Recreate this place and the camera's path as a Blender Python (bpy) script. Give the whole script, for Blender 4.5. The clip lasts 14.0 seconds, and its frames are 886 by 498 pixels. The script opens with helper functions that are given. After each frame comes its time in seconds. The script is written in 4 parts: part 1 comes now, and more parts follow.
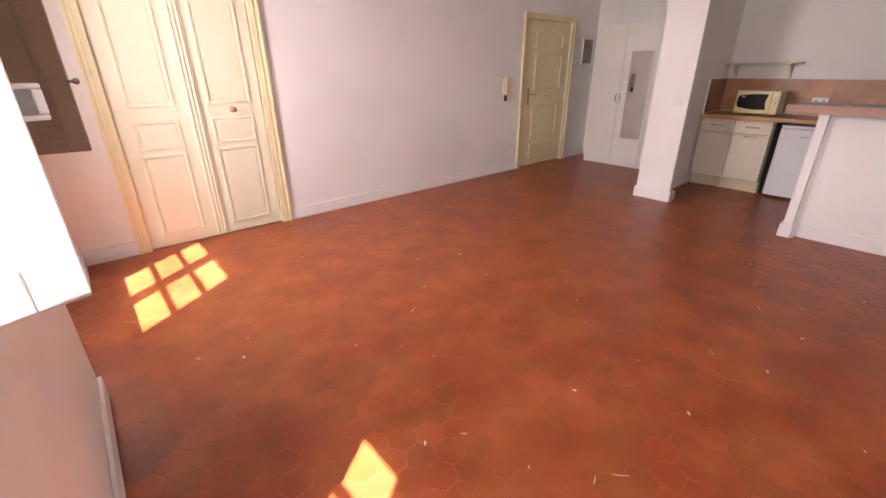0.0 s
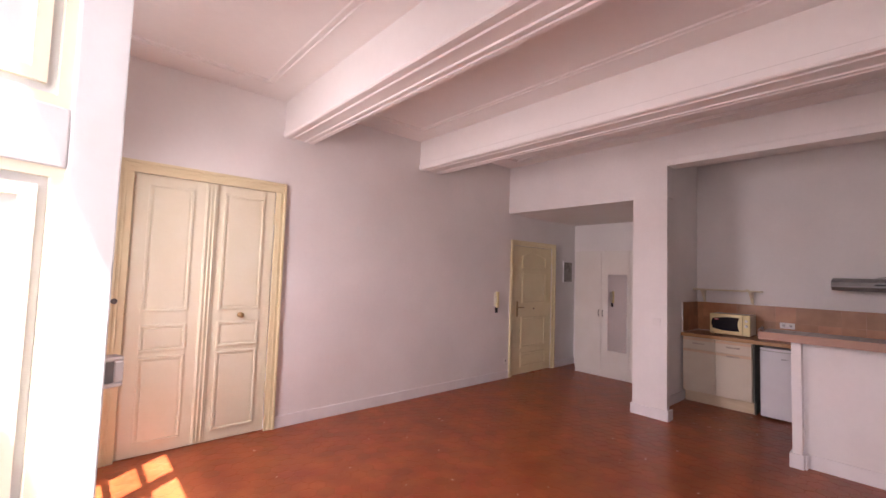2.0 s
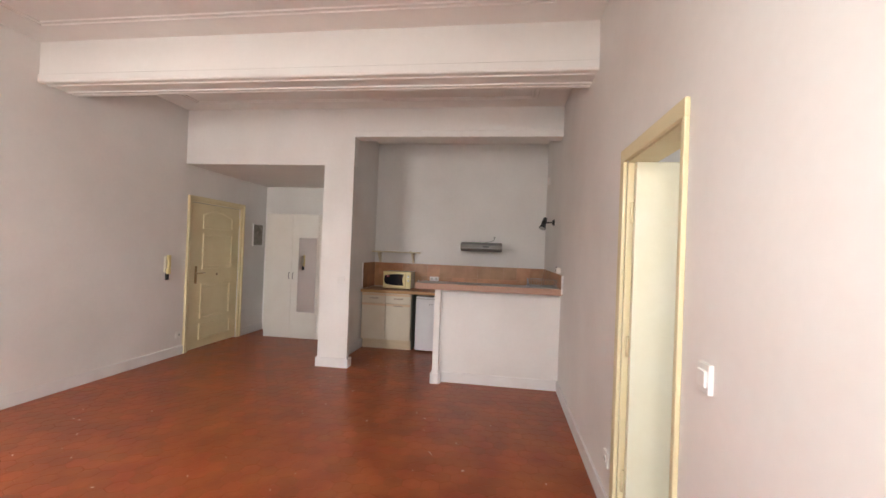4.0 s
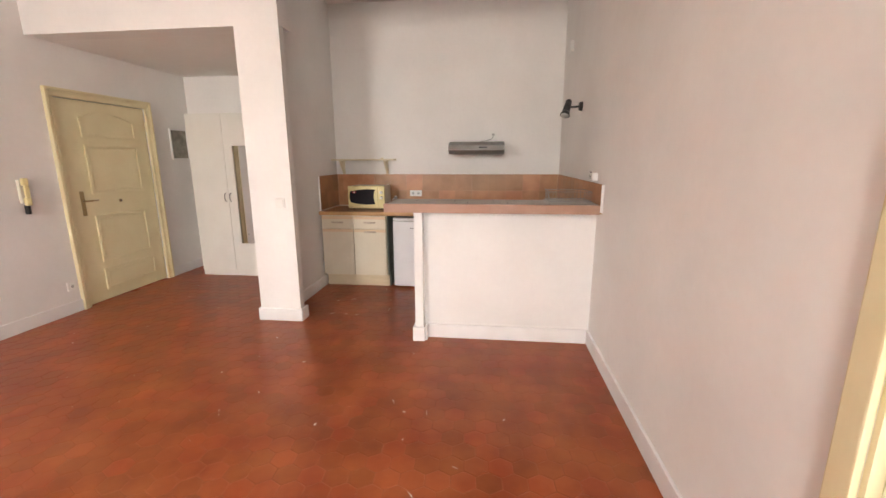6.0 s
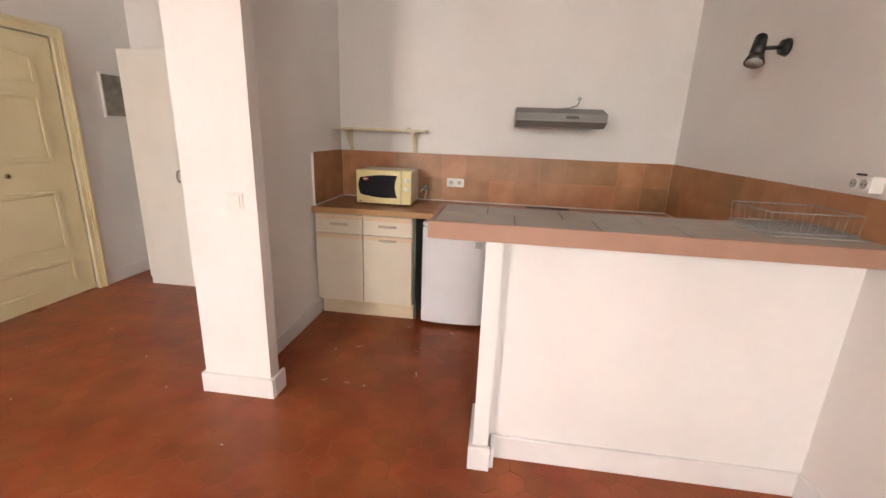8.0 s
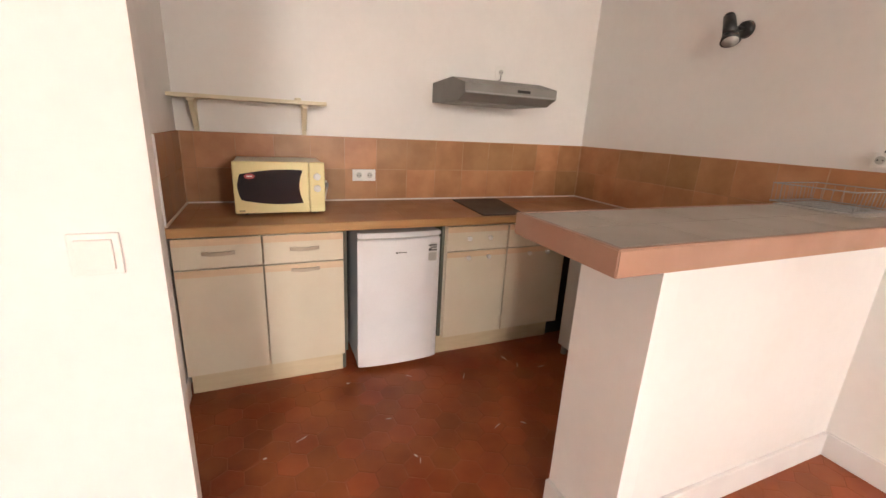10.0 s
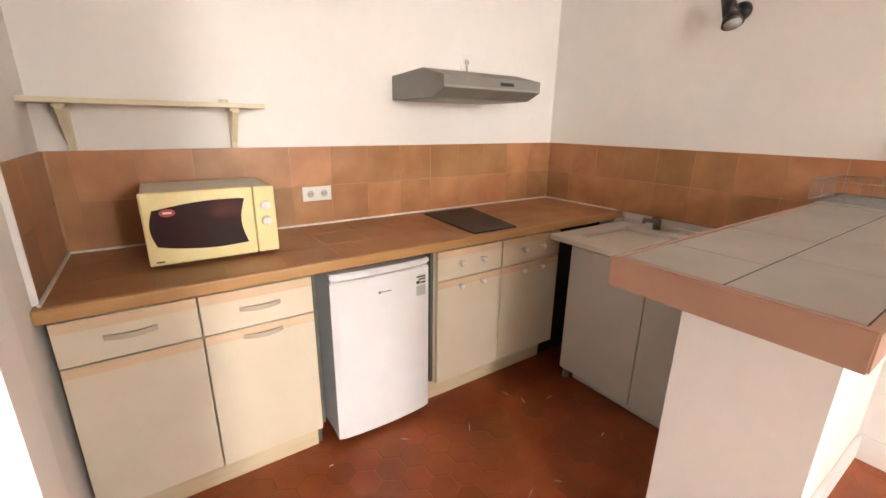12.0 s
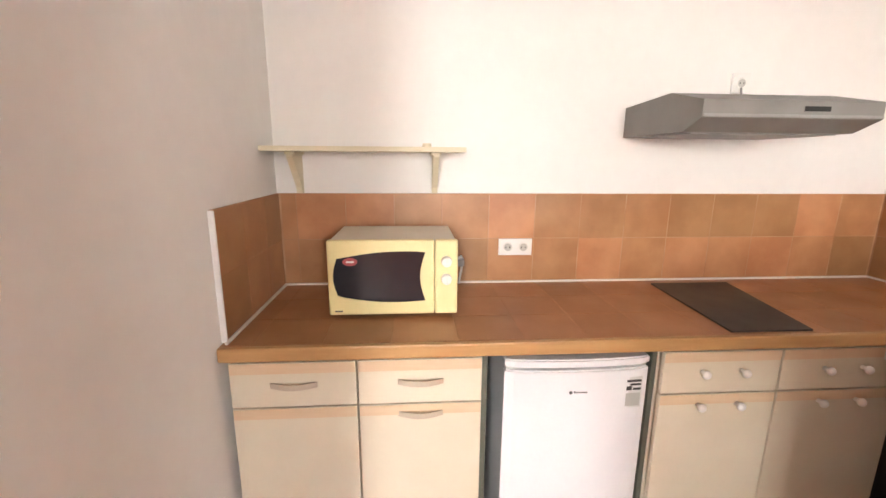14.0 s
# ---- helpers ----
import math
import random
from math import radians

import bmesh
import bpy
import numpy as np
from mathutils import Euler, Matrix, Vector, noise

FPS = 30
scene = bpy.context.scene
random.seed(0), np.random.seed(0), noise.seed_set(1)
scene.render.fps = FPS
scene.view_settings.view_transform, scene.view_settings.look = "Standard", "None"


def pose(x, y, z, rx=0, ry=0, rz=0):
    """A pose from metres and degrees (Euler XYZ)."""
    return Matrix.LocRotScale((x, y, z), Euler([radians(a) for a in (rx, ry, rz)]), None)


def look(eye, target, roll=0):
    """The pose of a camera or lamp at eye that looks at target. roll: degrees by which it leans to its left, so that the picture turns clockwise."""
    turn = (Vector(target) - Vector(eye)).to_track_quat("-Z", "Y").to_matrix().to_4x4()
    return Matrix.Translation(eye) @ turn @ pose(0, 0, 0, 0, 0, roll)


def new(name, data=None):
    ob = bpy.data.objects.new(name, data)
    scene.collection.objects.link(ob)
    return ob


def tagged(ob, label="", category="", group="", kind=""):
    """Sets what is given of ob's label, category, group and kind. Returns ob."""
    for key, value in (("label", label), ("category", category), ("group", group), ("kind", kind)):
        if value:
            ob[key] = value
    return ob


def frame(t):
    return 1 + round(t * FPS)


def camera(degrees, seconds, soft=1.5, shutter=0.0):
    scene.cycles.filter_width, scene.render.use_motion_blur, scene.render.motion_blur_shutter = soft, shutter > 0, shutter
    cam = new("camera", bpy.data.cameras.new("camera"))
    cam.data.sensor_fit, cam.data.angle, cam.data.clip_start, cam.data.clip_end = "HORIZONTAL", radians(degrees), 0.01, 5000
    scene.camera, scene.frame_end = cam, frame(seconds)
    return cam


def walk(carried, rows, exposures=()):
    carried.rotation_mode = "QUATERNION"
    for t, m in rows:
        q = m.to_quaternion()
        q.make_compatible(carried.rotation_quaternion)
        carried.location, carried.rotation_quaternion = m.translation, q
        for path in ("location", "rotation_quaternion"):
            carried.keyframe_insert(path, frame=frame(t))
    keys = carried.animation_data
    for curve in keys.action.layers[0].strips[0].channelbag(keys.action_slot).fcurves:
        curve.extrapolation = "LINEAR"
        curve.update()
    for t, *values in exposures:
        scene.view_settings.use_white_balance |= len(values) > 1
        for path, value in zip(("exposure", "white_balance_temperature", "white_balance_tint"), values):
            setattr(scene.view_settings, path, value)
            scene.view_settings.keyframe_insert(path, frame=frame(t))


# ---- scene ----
cam = camera(93.5, 14.0)
PATH = [
    (0, (0.137, 0.671, 1.404), (1.326, 2.068, 0.609), -0.5),
    (0.4, (0.123, 0.683, 1.395), (1.125, 2.112, 0.419), 1.4),
    (0.5, (0.133, 0.691, 1.392), (1.133, 2.126, 0.421), 1.5),
    (1, (0.121, 0.675, 1.414), (1.249, 2.189, 0.753), -0.4),
    (1.5, (0.099, 0.628, 1.475), (1.314, 2.202, 1.261), 0.4),
    (2, (0.05, 0.648, 1.533), (1.372, 2.144, 1.65), 1.9),
    (2.2, (0.057, 0.645, 1.532), (1.438, 2.07, 1.779), 2.6),
    (2.5, (0.034, 0.644, 1.521), (1.577, 1.862, 1.888), 2.8),
    (3, (0.051, 0.629, 1.5), (1.858, 1.363, 1.942), 2.7),
    (3.5, (0.086, 0.624, 1.498), (2.007, 1.054, 1.851), 2.7),
    (4, (0.117, 0.631, 1.46), (2.096, 0.915, 1.475), 2.2),
    (4.2, (0.132, 0.652, 1.419), (2.114, 0.875, 1.269), 1.9),
    (6.3, (1.868, 0.793, 1.45), (3.81, 1.016, 1.027), -0.2),
    (6.5, (2.031, 0.812, 1.462), (3.982, 1.038, 1.083), 0.7),
    (7, (2.454, 0.978, 1.458), (4.409, 1.04, 1.04), 1.3),
    (7.5, (2.866, 1.114, 1.416), (4.805, 1.293, 0.958), 0.6),
    (7.7, (2.991, 1.19, 1.429), (4.904, 1.463, 0.913), 2.0),
    (9.8, (3.947, 2.22, 1.343), (5.762, 1.607, 0.77), 2.7),
    (10, (4.018, 2.262, 1.342), (5.781, 1.499, 0.783), 3.0),
    (10.5, (4.274, 2.312, 1.349), (5.951, 1.388, 0.771), 0.8),
    (11, (4.464, 2.34, 1.354), (5.984, 1.181, 0.767), 0.4),
    (11.5, (4.558, 2.35, 1.367), (6.021, 1.058, 0.93), 0.5),
    (12, (4.569, 2.346, 1.371), (6.149, 1.261, 0.798), 0.8),
    (12.5, (4.513, 2.217, 1.346), (6.23, 1.513, 0.601), 3.8),
    (13, (4.554, 2.129, 1.326), (6.319, 1.91, 0.411), 1.6),
    (13.5, (4.803, 2.137, 1.313), (6.602, 1.966, 0.455), 1.5),
    (14, (4.912, 2.128, 1.398), (6.862, 1.988, 0.977), 0.4),
]
EXPOSURE = [(0.0, 3.1, 6500, 24), (1.5, 2.65, 6500, 36), (2.5, 2.6, 6550, 33), (3.3, 2.9, 6700, 14), (4.2, 3.0, 6350, 12), (6.5, 3.65, 6700, 12), (7.7, 3.65, 6700, 14), (10.0, 3.82, 7000, 15), (12.0, 4.33, 6800, 12), (14.0, 4.54, 6550, 13)]
walk(cam, [(t, look(eye, target, roll)) for t, eye, target, roll in PATH], EXPOSURE)

# ---- world, sun, window light ----
SUN_WAY = Vector((1.0, 0.7235, -2.45))
world = bpy.data.worlds.new("sky")
scene.world = world
world.use_nodes = True
wn = world.node_tree
sky = wn.nodes.new("ShaderNodeTexSky")
sky.sky_type = "NISHITA"
sky.sun_disc = False
sky.sun_elevation = radians(65)
sky.sun_rotation = math.atan2(-SUN_WAY.x, -SUN_WAY.y)
wn.links.new(sky.outputs[0], wn.nodes["Background"].inputs[0])
wn.nodes["Background"].inputs[1].default_value = 0.05
sun = new("sun", bpy.data.lights.new("sun", "SUN"))
sun.data.energy = 5.0
sun.data.angle = radians(0.5)
sun.data.color = (1.0, 0.965, 0.90)
sun.matrix_world = look((-6, -4, 14), Vector((-6, -4, 14)) + SUN_WAY)


def window_light(y, power, z=1.92, w=1.0, h=1.6, x=-0.43):
    lamp = new("window_skylight", bpy.data.lights.new("window_skylight", "AREA"))
    lamp.data.shape, lamp.data.size, lamp.data.size_y = "RECTANGLE", w, h
    lamp.data.energy = power
    lamp.data.color = (1.0, 0.965, 0.91)
    lamp.data.spread = radians(140)
    lamp.matrix_world = look((x, y, z), (x + 1, y, z - 0.53))


WINDOW_A, WINDOW_B = 0.76, 3.50
window_light(WINDOW_A, 3.8, w=0.5)
window_light(WINDOW_B, 6.6, w=0.8)
# Side room: its window is unseen; lamp added to light the open leaf.
window_light(-1.2, 1.9)


# ---- materials ----
def rgb(c):
    return (*c, 1.0)


def material(name, colour, other=None, rough=0.6, grain=30.0, stain=2.5, bump=0.15, metal=0.0, piece=0.0, coat=0.0, stretch=None):
    """Colour drifts to `other` in large stains; fine grain drives relief and gloss. piece: how far single pieces differ."""
    m = bpy.data.materials.new(name)
    m.use_nodes = True
    t = m.node_tree
    b = t.nodes["Principled BSDF"]
    other = other or tuple(0.9 * v for v in colour)
    co = t.nodes.new("ShaderNodeTexCoord")
    mp = t.nodes.new("ShaderNodeMapping")
    geo = t.nodes.new("ShaderNodeNewGeometry")
    t.links.new(geo.outputs["Position"], mp.inputs[0])
    if stretch:
        mp.inputs["Scale"].default_value = stretch
    big = t.nodes.new("ShaderNodeTexNoise")
    big.inputs["Scale"].default_value = stain
    big.inputs["Detail"].default_value = 6
    small = t.nodes.new("ShaderNodeTexNoise")
    small.inputs["Scale"].default_value = grain
    small.inputs["Detail"].default_value = 5
    for n in (big, small):
        t.links.new(mp.outputs[0], n.inputs["Vector"])
    ramp = t.nodes.new("ShaderNodeMapRange")
    ramp.inputs[1].default_value, ramp.inputs[2].default_value = 0.35, 0.68
    t.links.new(big.outputs["Fac"], ramp.inputs[0])
    mix = t.nodes.new("ShaderNodeMix")
    mix.data_type = "RGBA"
    mix.inputs[6].default_value, mix.inputs[7].default_value = rgb(colour), rgb(other)
    t.links.new(ramp.outputs[0], mix.inputs[0])
    hue = t.nodes.new("ShaderNodeHueSaturation")
    t.links.new(mix.outputs[2], hue.inputs["Color"])
    val = t.nodes.new("ShaderNodeMapRange")
    val.inputs[1].default_value, val.inputs[2].default_value = 0.2, 0.8
    val.inputs[3].default_value, val.inputs[4].default_value = 0.985, 1.015
    t.links.new(small.outputs["Fac"], val.inputs[0])
    last = val.outputs[0]
    if piece:
        info = t.nodes.new("ShaderNodeObjectInfo")
        isl = t.nodes.new("ShaderNodeNewGeometry")
        add = t.nodes.new("ShaderNodeMath")
        add.operation = "ADD"
        t.links.new(info.outputs["Random"], add.inputs[0])
        t.links.new(isl.outputs["Random Per Island"], add.inputs[1])
        frac = t.nodes.new("ShaderNodeMath")
        frac.operation = "FRACT"
        t.links.new(add.outputs[0], frac.inputs[0])
        pv = t.nodes.new("ShaderNodeMapRange")
        pv.inputs[3].default_value, pv.inputs[4].default_value = 1 - piece, 1 + piece
        t.links.new(frac.outputs[0], pv.inputs[0])
        mul = t.nodes.new("ShaderNodeMath")
        mul.operation = "MULTIPLY"
        t.links.new(last, mul.inputs[0])
        t.links.new(pv.outputs[0], mul.inputs[1])
        last = mul.outputs[0]
        ph = t.nodes.new("ShaderNodeMapRange")
        ph.inputs[3].default_value, ph.inputs[4].default_value = 0.5 + 0.03 * piece, 0.5 - 0.03 * piece
        t.links.new(frac.outputs[0], ph.inputs[0])
        t.links.new(ph.outputs[0], hue.inputs["Hue"])
    t.links.new(last, hue.inputs["Value"])
    t.links.new(hue.outputs[0], b.inputs["Base Color"])
    rr = t.nodes.new("ShaderNodeMapRange")
    rr.inputs[3].default_value, rr.inputs[4].default_value = max(rough - 0.1, 0.02), min(rough + 0.12, 1)
    t.links.new(big.outputs["Fac"], rr.inputs[0])
    t.links.new(rr.outputs[0], b.inputs["Roughness"])
    b.inputs["Metallic"].default_value = metal
    b.inputs["Coat Weight"].default_value = coat
    if bump:
        bp = t.nodes.new("ShaderNodeBump")
        bp.inputs["Strength"].default_value = bump
        bp.inputs["Distance"].default_value = 0.004
        t.links.new(small.outputs["Fac"], bp.inputs["Height"])
        t.links.new(bp.outputs[0], b.inputs["Normal"])
    return m


WALL = material("wall_paint", (0.85, 0.83, 0.805), (0.775, 0.755, 0.73), 0.75, 24, 1.1, 0.09)
CEIL = material("ceiling_paint", (0.85, 0.83, 0.80), (0.82, 0.795, 0.765), 0.8, 18, 1.0, 0.07)
TRIM = material("trim_paint", (0.84, 0.83, 0.82), (0.79, 0.77, 0.76), 0.45, 40, 5, 0.1)
CREAM = material("cream_door_paint", (0.78, 0.70, 0.45), (0.74, 0.65, 0.40), 0.42, 35, 4, 0.12)
CREAM_PALE = material("pale_cream_paint", (0.78, 0.75, 0.58), (0.76, 0.72, 0.53), 0.42, 35, 4, 0.12)
SHUTTER = material("white_shutter_paint", (0.66, 0.69, 0.67), (0.60, 0.63, 0.60), 0.4, 45, 6, 0.15)
TAUPE = material("taupe_paint", (0.27, 0.215, 0.15), (0.24, 0.19, 0.13), 0.5, 45, 4, 0.12)
TOMETTE = material("terracotta_tile", (0.23, 0.045, 0.0115), (0.345, 0.093, 0.027), 0.33, 38, 3.6, 0.08, piece=0.13)
TOMETTE.node_tree.nodes["Principled BSDF"].inputs["Specular IOR Level"].default_value = 0.38
GROUT = material("floor_joint", (0.30, 0.098, 0.042), (0.20, 0.046, 0.014), 0.8, 60, 4, 0.4)
GREY_FLOOR = material("grey_vinyl", (0.32, 0.35, 0.36), (0.28, 0.31, 0.32), 0.5, 30, 4, 0.1)
TILE = material("tan_glazed_tile", (0.36, 0.166, 0.069), (0.46, 0.235, 0.108), 0.34, 22, 7, 0.12, piece=0.2)
TILE_TOP = material("tan_worktop_tile", (0.42, 0.20, 0.088), (0.35, 0.157, 0.066), 0.33, 25, 5, 0.12, piece=0.08)
TILE_GROUT = material("tan_joint", (0.52, 0.33, 0.20), (0.36, 0.18, 0.09), 0.8, 60, 6, 0.2)
WHITE_JOINT = material("white_sealant", (0.80, 0.74, 0.68), None, 0.6, 60, 10, 0.1)
BAR_TILE = material("grey_bar_tile", (0.40, 0.365, 0.315), (0.36, 0.33, 0.285), 0.42, 30, 5, 0.0, piece=0.05)
BAR_JOINT = material("dark_bar_joint", (0.14, 0.135, 0.115), None, 0.8, 60, 5, 0.2)
BAR_EDGE = material("pink_brown_edge", (0.41, 0.24, 0.17), (0.37, 0.21, 0.145), 0.4, 30, 6, 0.08)
OAK = material("oak_edge", (0.50, 0.29, 0.12), (0.43, 0.235, 0.09), 0.4, 30, 6, 0.08, stretch=(8, 0.7, 8))
LAMINATE = material("cream_laminate", (0.70, 0.63, 0.50), (0.67, 0.595, 0.465), 0.45, 80, 5, 0.05)
PEACH = material("beech_strip", (0.70, 0.53, 0.355), (0.66, 0.48, 0.31), 0.45, 40, 6, 0.05, stretch=(6, 0.8, 6))
GRIP = material("greyish_grip", (0.53, 0.44, 0.34), None, 0.45, 60, 8, 0.02)
PLINTH = material("plinth_board", (0.68, 0.565, 0.385), (0.63, 0.51, 0.335), 0.5, 40, 6, 0.06, stretch=(6, 0.8, 6))
# Near-black colour that paints the shade inside narrow gaps.
GAP_SHADE = material("gap_shade", (0.03, 0.03, 0.025), None, 0.9, 40, 5, 0)
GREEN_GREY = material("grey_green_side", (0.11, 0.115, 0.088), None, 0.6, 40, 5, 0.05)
WHITE_PLASTIC = material("white_plastic", (0.82, 0.81, 0.78), (0.79, 0.775, 0.74), 0.35, 60, 8, 0.02)
FRIDGE = material("white_enamel", (0.79, 0.79, 0.81), (0.76, 0.76, 0.78), 0.42, 90, 6, 0.0)
GREY_PLASTIC = material("grey_plastic", (0.32, 0.32, 0.31), None, 0.5, 60, 8, 0.03)
TRAY = material("pale_grey_plastic", (0.42, 0.41, 0.385), None, 0.5, 60, 8, 0.03)
BLACK = material("black_plastic", (0.018, 0.018, 0.018), None, 0.35, 60, 8, 0.03)
SCREEN = material("dark_door_glass", (0.018, 0.018, 0.024), None, 0.05, 60, 8, 0)
MICRO = material("yellowed_cream_plastic", (0.80, 0.70, 0.37), (0.77, 0.67, 0.34), 0.38, 60, 6, 0.03)
MICRO_BODY = material("cream_metal_case", (0.72, 0.67, 0.55), None, 0.4, 60, 6, 0.03)
RED = material("red_sticker", (0.42, 0.06, 0.07), None, 0.4, 60, 8, 0)
HOOD = material("grey_hood_metal", (0.24, 0.235, 0.225), (0.21, 0.205, 0.195), 0.5, 60, 6, 0.0)
CHROME = material("chrome", (0.62, 0.61, 0.58), None, 0.18, 60, 8, 0, metal=1.0)
STEEL = material("dull_steel", (0.30, 0.29, 0.27), None, 0.35, 60, 8, 0, metal=0.9)
BRASS = material("aged_brass", (0.40, 0.29, 0.14), None, 0.3, 60, 8, 0.05, metal=0.9)
HOB = material("dark_brown_hob", (0.04, 0.028, 0.022), (0.03, 0.022, 0.017), 0.5, 50, 6, 0.02)
SINK_CAB = material("grey_sink_unit", (0.56, 0.55, 0.525), (0.52, 0.51, 0.485), 0.5, 60, 5, 0.04)
SINK_TOP = material("white_sink", (0.74, 0.72, 0.66), (0.70, 0.675, 0.61), 0.4, 60, 6, 0.0)
WARD = material("white_wardrobe_board", (0.78, 0.765, 0.71), (0.75, 0.73, 0.67), 0.5, 60, 4, 0.04)
MIRROR = material("mirror", (0.80, 0.80, 0.80), (0.80, 0.80, 0.80), 0.02, 60, 8, 0, metal=1.0)
MIRROR.node_tree.nodes["Principled BSDF"].inputs["Roughness"].default_value = 0.02
for l in list(MIRROR.node_tree.links):
    if l.to_socket.name == "Roughness":
        MIRROR.node_tree.links.remove(l)
PICTURE = material("faded_grey_picture", (0.20, 0.185, 0.155), (0.40, 0.37, 0.31), 0.4, 25, 9, 0.02)
PALE_WOOD = material("pale_painted_wood", (0.73, 0.66, 0.49), (0.68, 0.60, 0.43), 0.5, 40, 6, 0.08)
PAPER = material("pale_label_paper", (0.70, 0.70, 0.68), None, 0.5, 60, 8, 0)
LABEL_GREY = material("grey_label", (0.50, 0.50, 0.47), None, 0.5, 60, 8, 0)
INK = material("dark_ink", (0.05, 0.05, 0.05), None, 0.6, 60, 8, 0)
# Albedo set by how much daylight the unseen ground bounces indoors.
OUTSIDE = material("bounce_ground", (0.22, 0.205, 0.18), (0.18, 0.17, 0.15), 0.9, 2, 0.2, 0.2)
GLASS = bpy.data.materials.new("window_glass")
GLASS.use_nodes = True
GLASS.node_tree.nodes["Principled BSDF"].inputs["Transmission Weight"].default_value = 1
GLASS.node_tree.nodes["Principled BSDF"].inputs["Roughness"].default_value = 0.0
GLASS.node_tree.nodes["Principled BSDF"].inputs["IOR"].default_value = 1.02


# ---- mesh helpers ----
def box(bm, x0, x1, y0, y1, z0, z1, bevel=0.0):
    """One box, with bevelled edges if asked."""
    vs = [bm.verts.new((x, y, z)) for x in (x0, x1) for y in (y0, y1) for z in (z0, z1)]
    faces = [bm.faces.new([vs[i] for i in f]) for f in ((0, 1, 3, 2), (4, 6, 7, 5), (0, 4, 5, 1), (2, 3, 7, 6), (0, 2, 6, 4), (1, 5, 7, 3))]
    bmesh.ops.recalc_face_normals(bm, faces=faces)
    if bevel:
        bmesh.ops.bevel(bm, geom=list({e for f in faces for e in f.edges}), offset=bevel, segments=2, affect="EDGES", profile=0.6)
    return bm


def boxes(*rows, bevel=0.0):
    bm = bmesh.new()
    for r in rows:
        box(bm, *r, bevel=bevel)
    return bm


def prism(bm, outline, z0, z1, axis="z"):
    """An outline of (a, b) pushed along an axis: z takes (x, y), y takes (x, z), x takes (y, z)."""
    def put(p, h):
        return {"z": (p[0], p[1], h), "y": (p[0], h, p[1]), "x": (h, p[0], p[1])}[axis]
    lo = [bm.verts.new(put(p, z0)) for p in outline]
    hi = [bm.verts.new(put(p, z1)) for p in outline]
    n = len(outline)
    fs = [bm.faces.new(lo), bm.faces.new(hi)]
    fs += [bm.faces.new((lo[i], lo[(i + 1) % n], hi[(i + 1) % n], hi[i])) for i in range(n)]
    bmesh.ops.recalc_face_normals(bm, faces=fs)
    return bm


def rod(bm, a, b, r, r2=None, seg=14):
    """A round bar from a to b."""
    a, b = Vector(a), Vector(b)
    m = Matrix.Translation((a + b) / 2) @ (b - a).to_track_quat("Z", "Y").to_matrix().to_4x4()
    bmesh.ops.create_cone(bm, cap_ends=True, segments=seg, radius1=r, radius2=r if r2 is None else r2, depth=(b - a).length, matrix=m)
    return bm


def ball(bm, c, r, squash=(1, 1, 1)):
    bmesh.ops.create_uvsphere(bm, u_segments=16, v_segments=10, radius=r, matrix=Matrix.Translation(c) @ Matrix.Diagonal((*squash, 1)))
    return bm


def mesh_of(name, bm, mat, smooth=False):
    me = bpy.data.meshes.new(name)
    bm.to_mesh(me)
    bm.free()
    me.materials.append(mat)
    if smooth:
        for p in me.polygons:
            p.use_smooth = True
    return me


def part(name, bm, mat, parent=None, label="", smooth=False):
    ob = new(name, mesh_of(name, bm, mat, smooth))
    if parent:
        ob.parent = parent
        ob.matrix_parent_inverse = parent.matrix_basis.inverted()
    if label:
        ob["label"] = label
    return ob


def thing(name, label, category, at=(0, 0, 0), group=""):
    ob = new(name)
    ob.matrix_basis = pose(*at)
    return tagged(ob, label, category, group)


def structure(name, bm, mat, label, category):
    return tagged(part(name, bm, mat), label, category, kind="structure")


def pipe(name, points, r, mat, parent=None, label=""):
    """A bent round wire as mesh."""
    bm = bmesh.new()
    for a, b in zip(points[:-1], points[1:]):
        rod(bm, a, b, r, seg=8)
    for p in points[1:-1]:
        bmesh.ops.create_icosphere(bm, subdivisions=1, radius=r, matrix=Matrix.Translation(p))
    return part(name, bm, mat, parent, label, True)


# ---- the room's planes ----
XW, XO = -0.09, -0.43
YL, YR = 4.745, -0.008
XC, XB, XH = 5.0, 6.67, 6.88
YK = 2.685
COL = 2.47
CEILING, SOFFIT, HALL = 3.18, 2.82, 2.48
T = 0.14

# Unseen plane, added for daylight bounce through the windows.
structure("ground", boxes((-300, 300, -300, 300, -4.2, -4.0)), OUTSIDE, "unseen ground plane added to bounce daylight up into the windows", "ground")
floor = structure("floor", boxes((XO + 0.2, XH + 0.1, YR - 0.07, YL + 0.06, -0.15, -0.0009)), GROUT, "old red hexagonal terracotta tile floor with worn joints", "floor")
structure("floor_side_room", boxes((XO + 0.2, 3.6, -2.6, YR - 0.075, -0.15, -0.004)), GREY_FLOOR, "grey smooth floor of the side room", "floor")


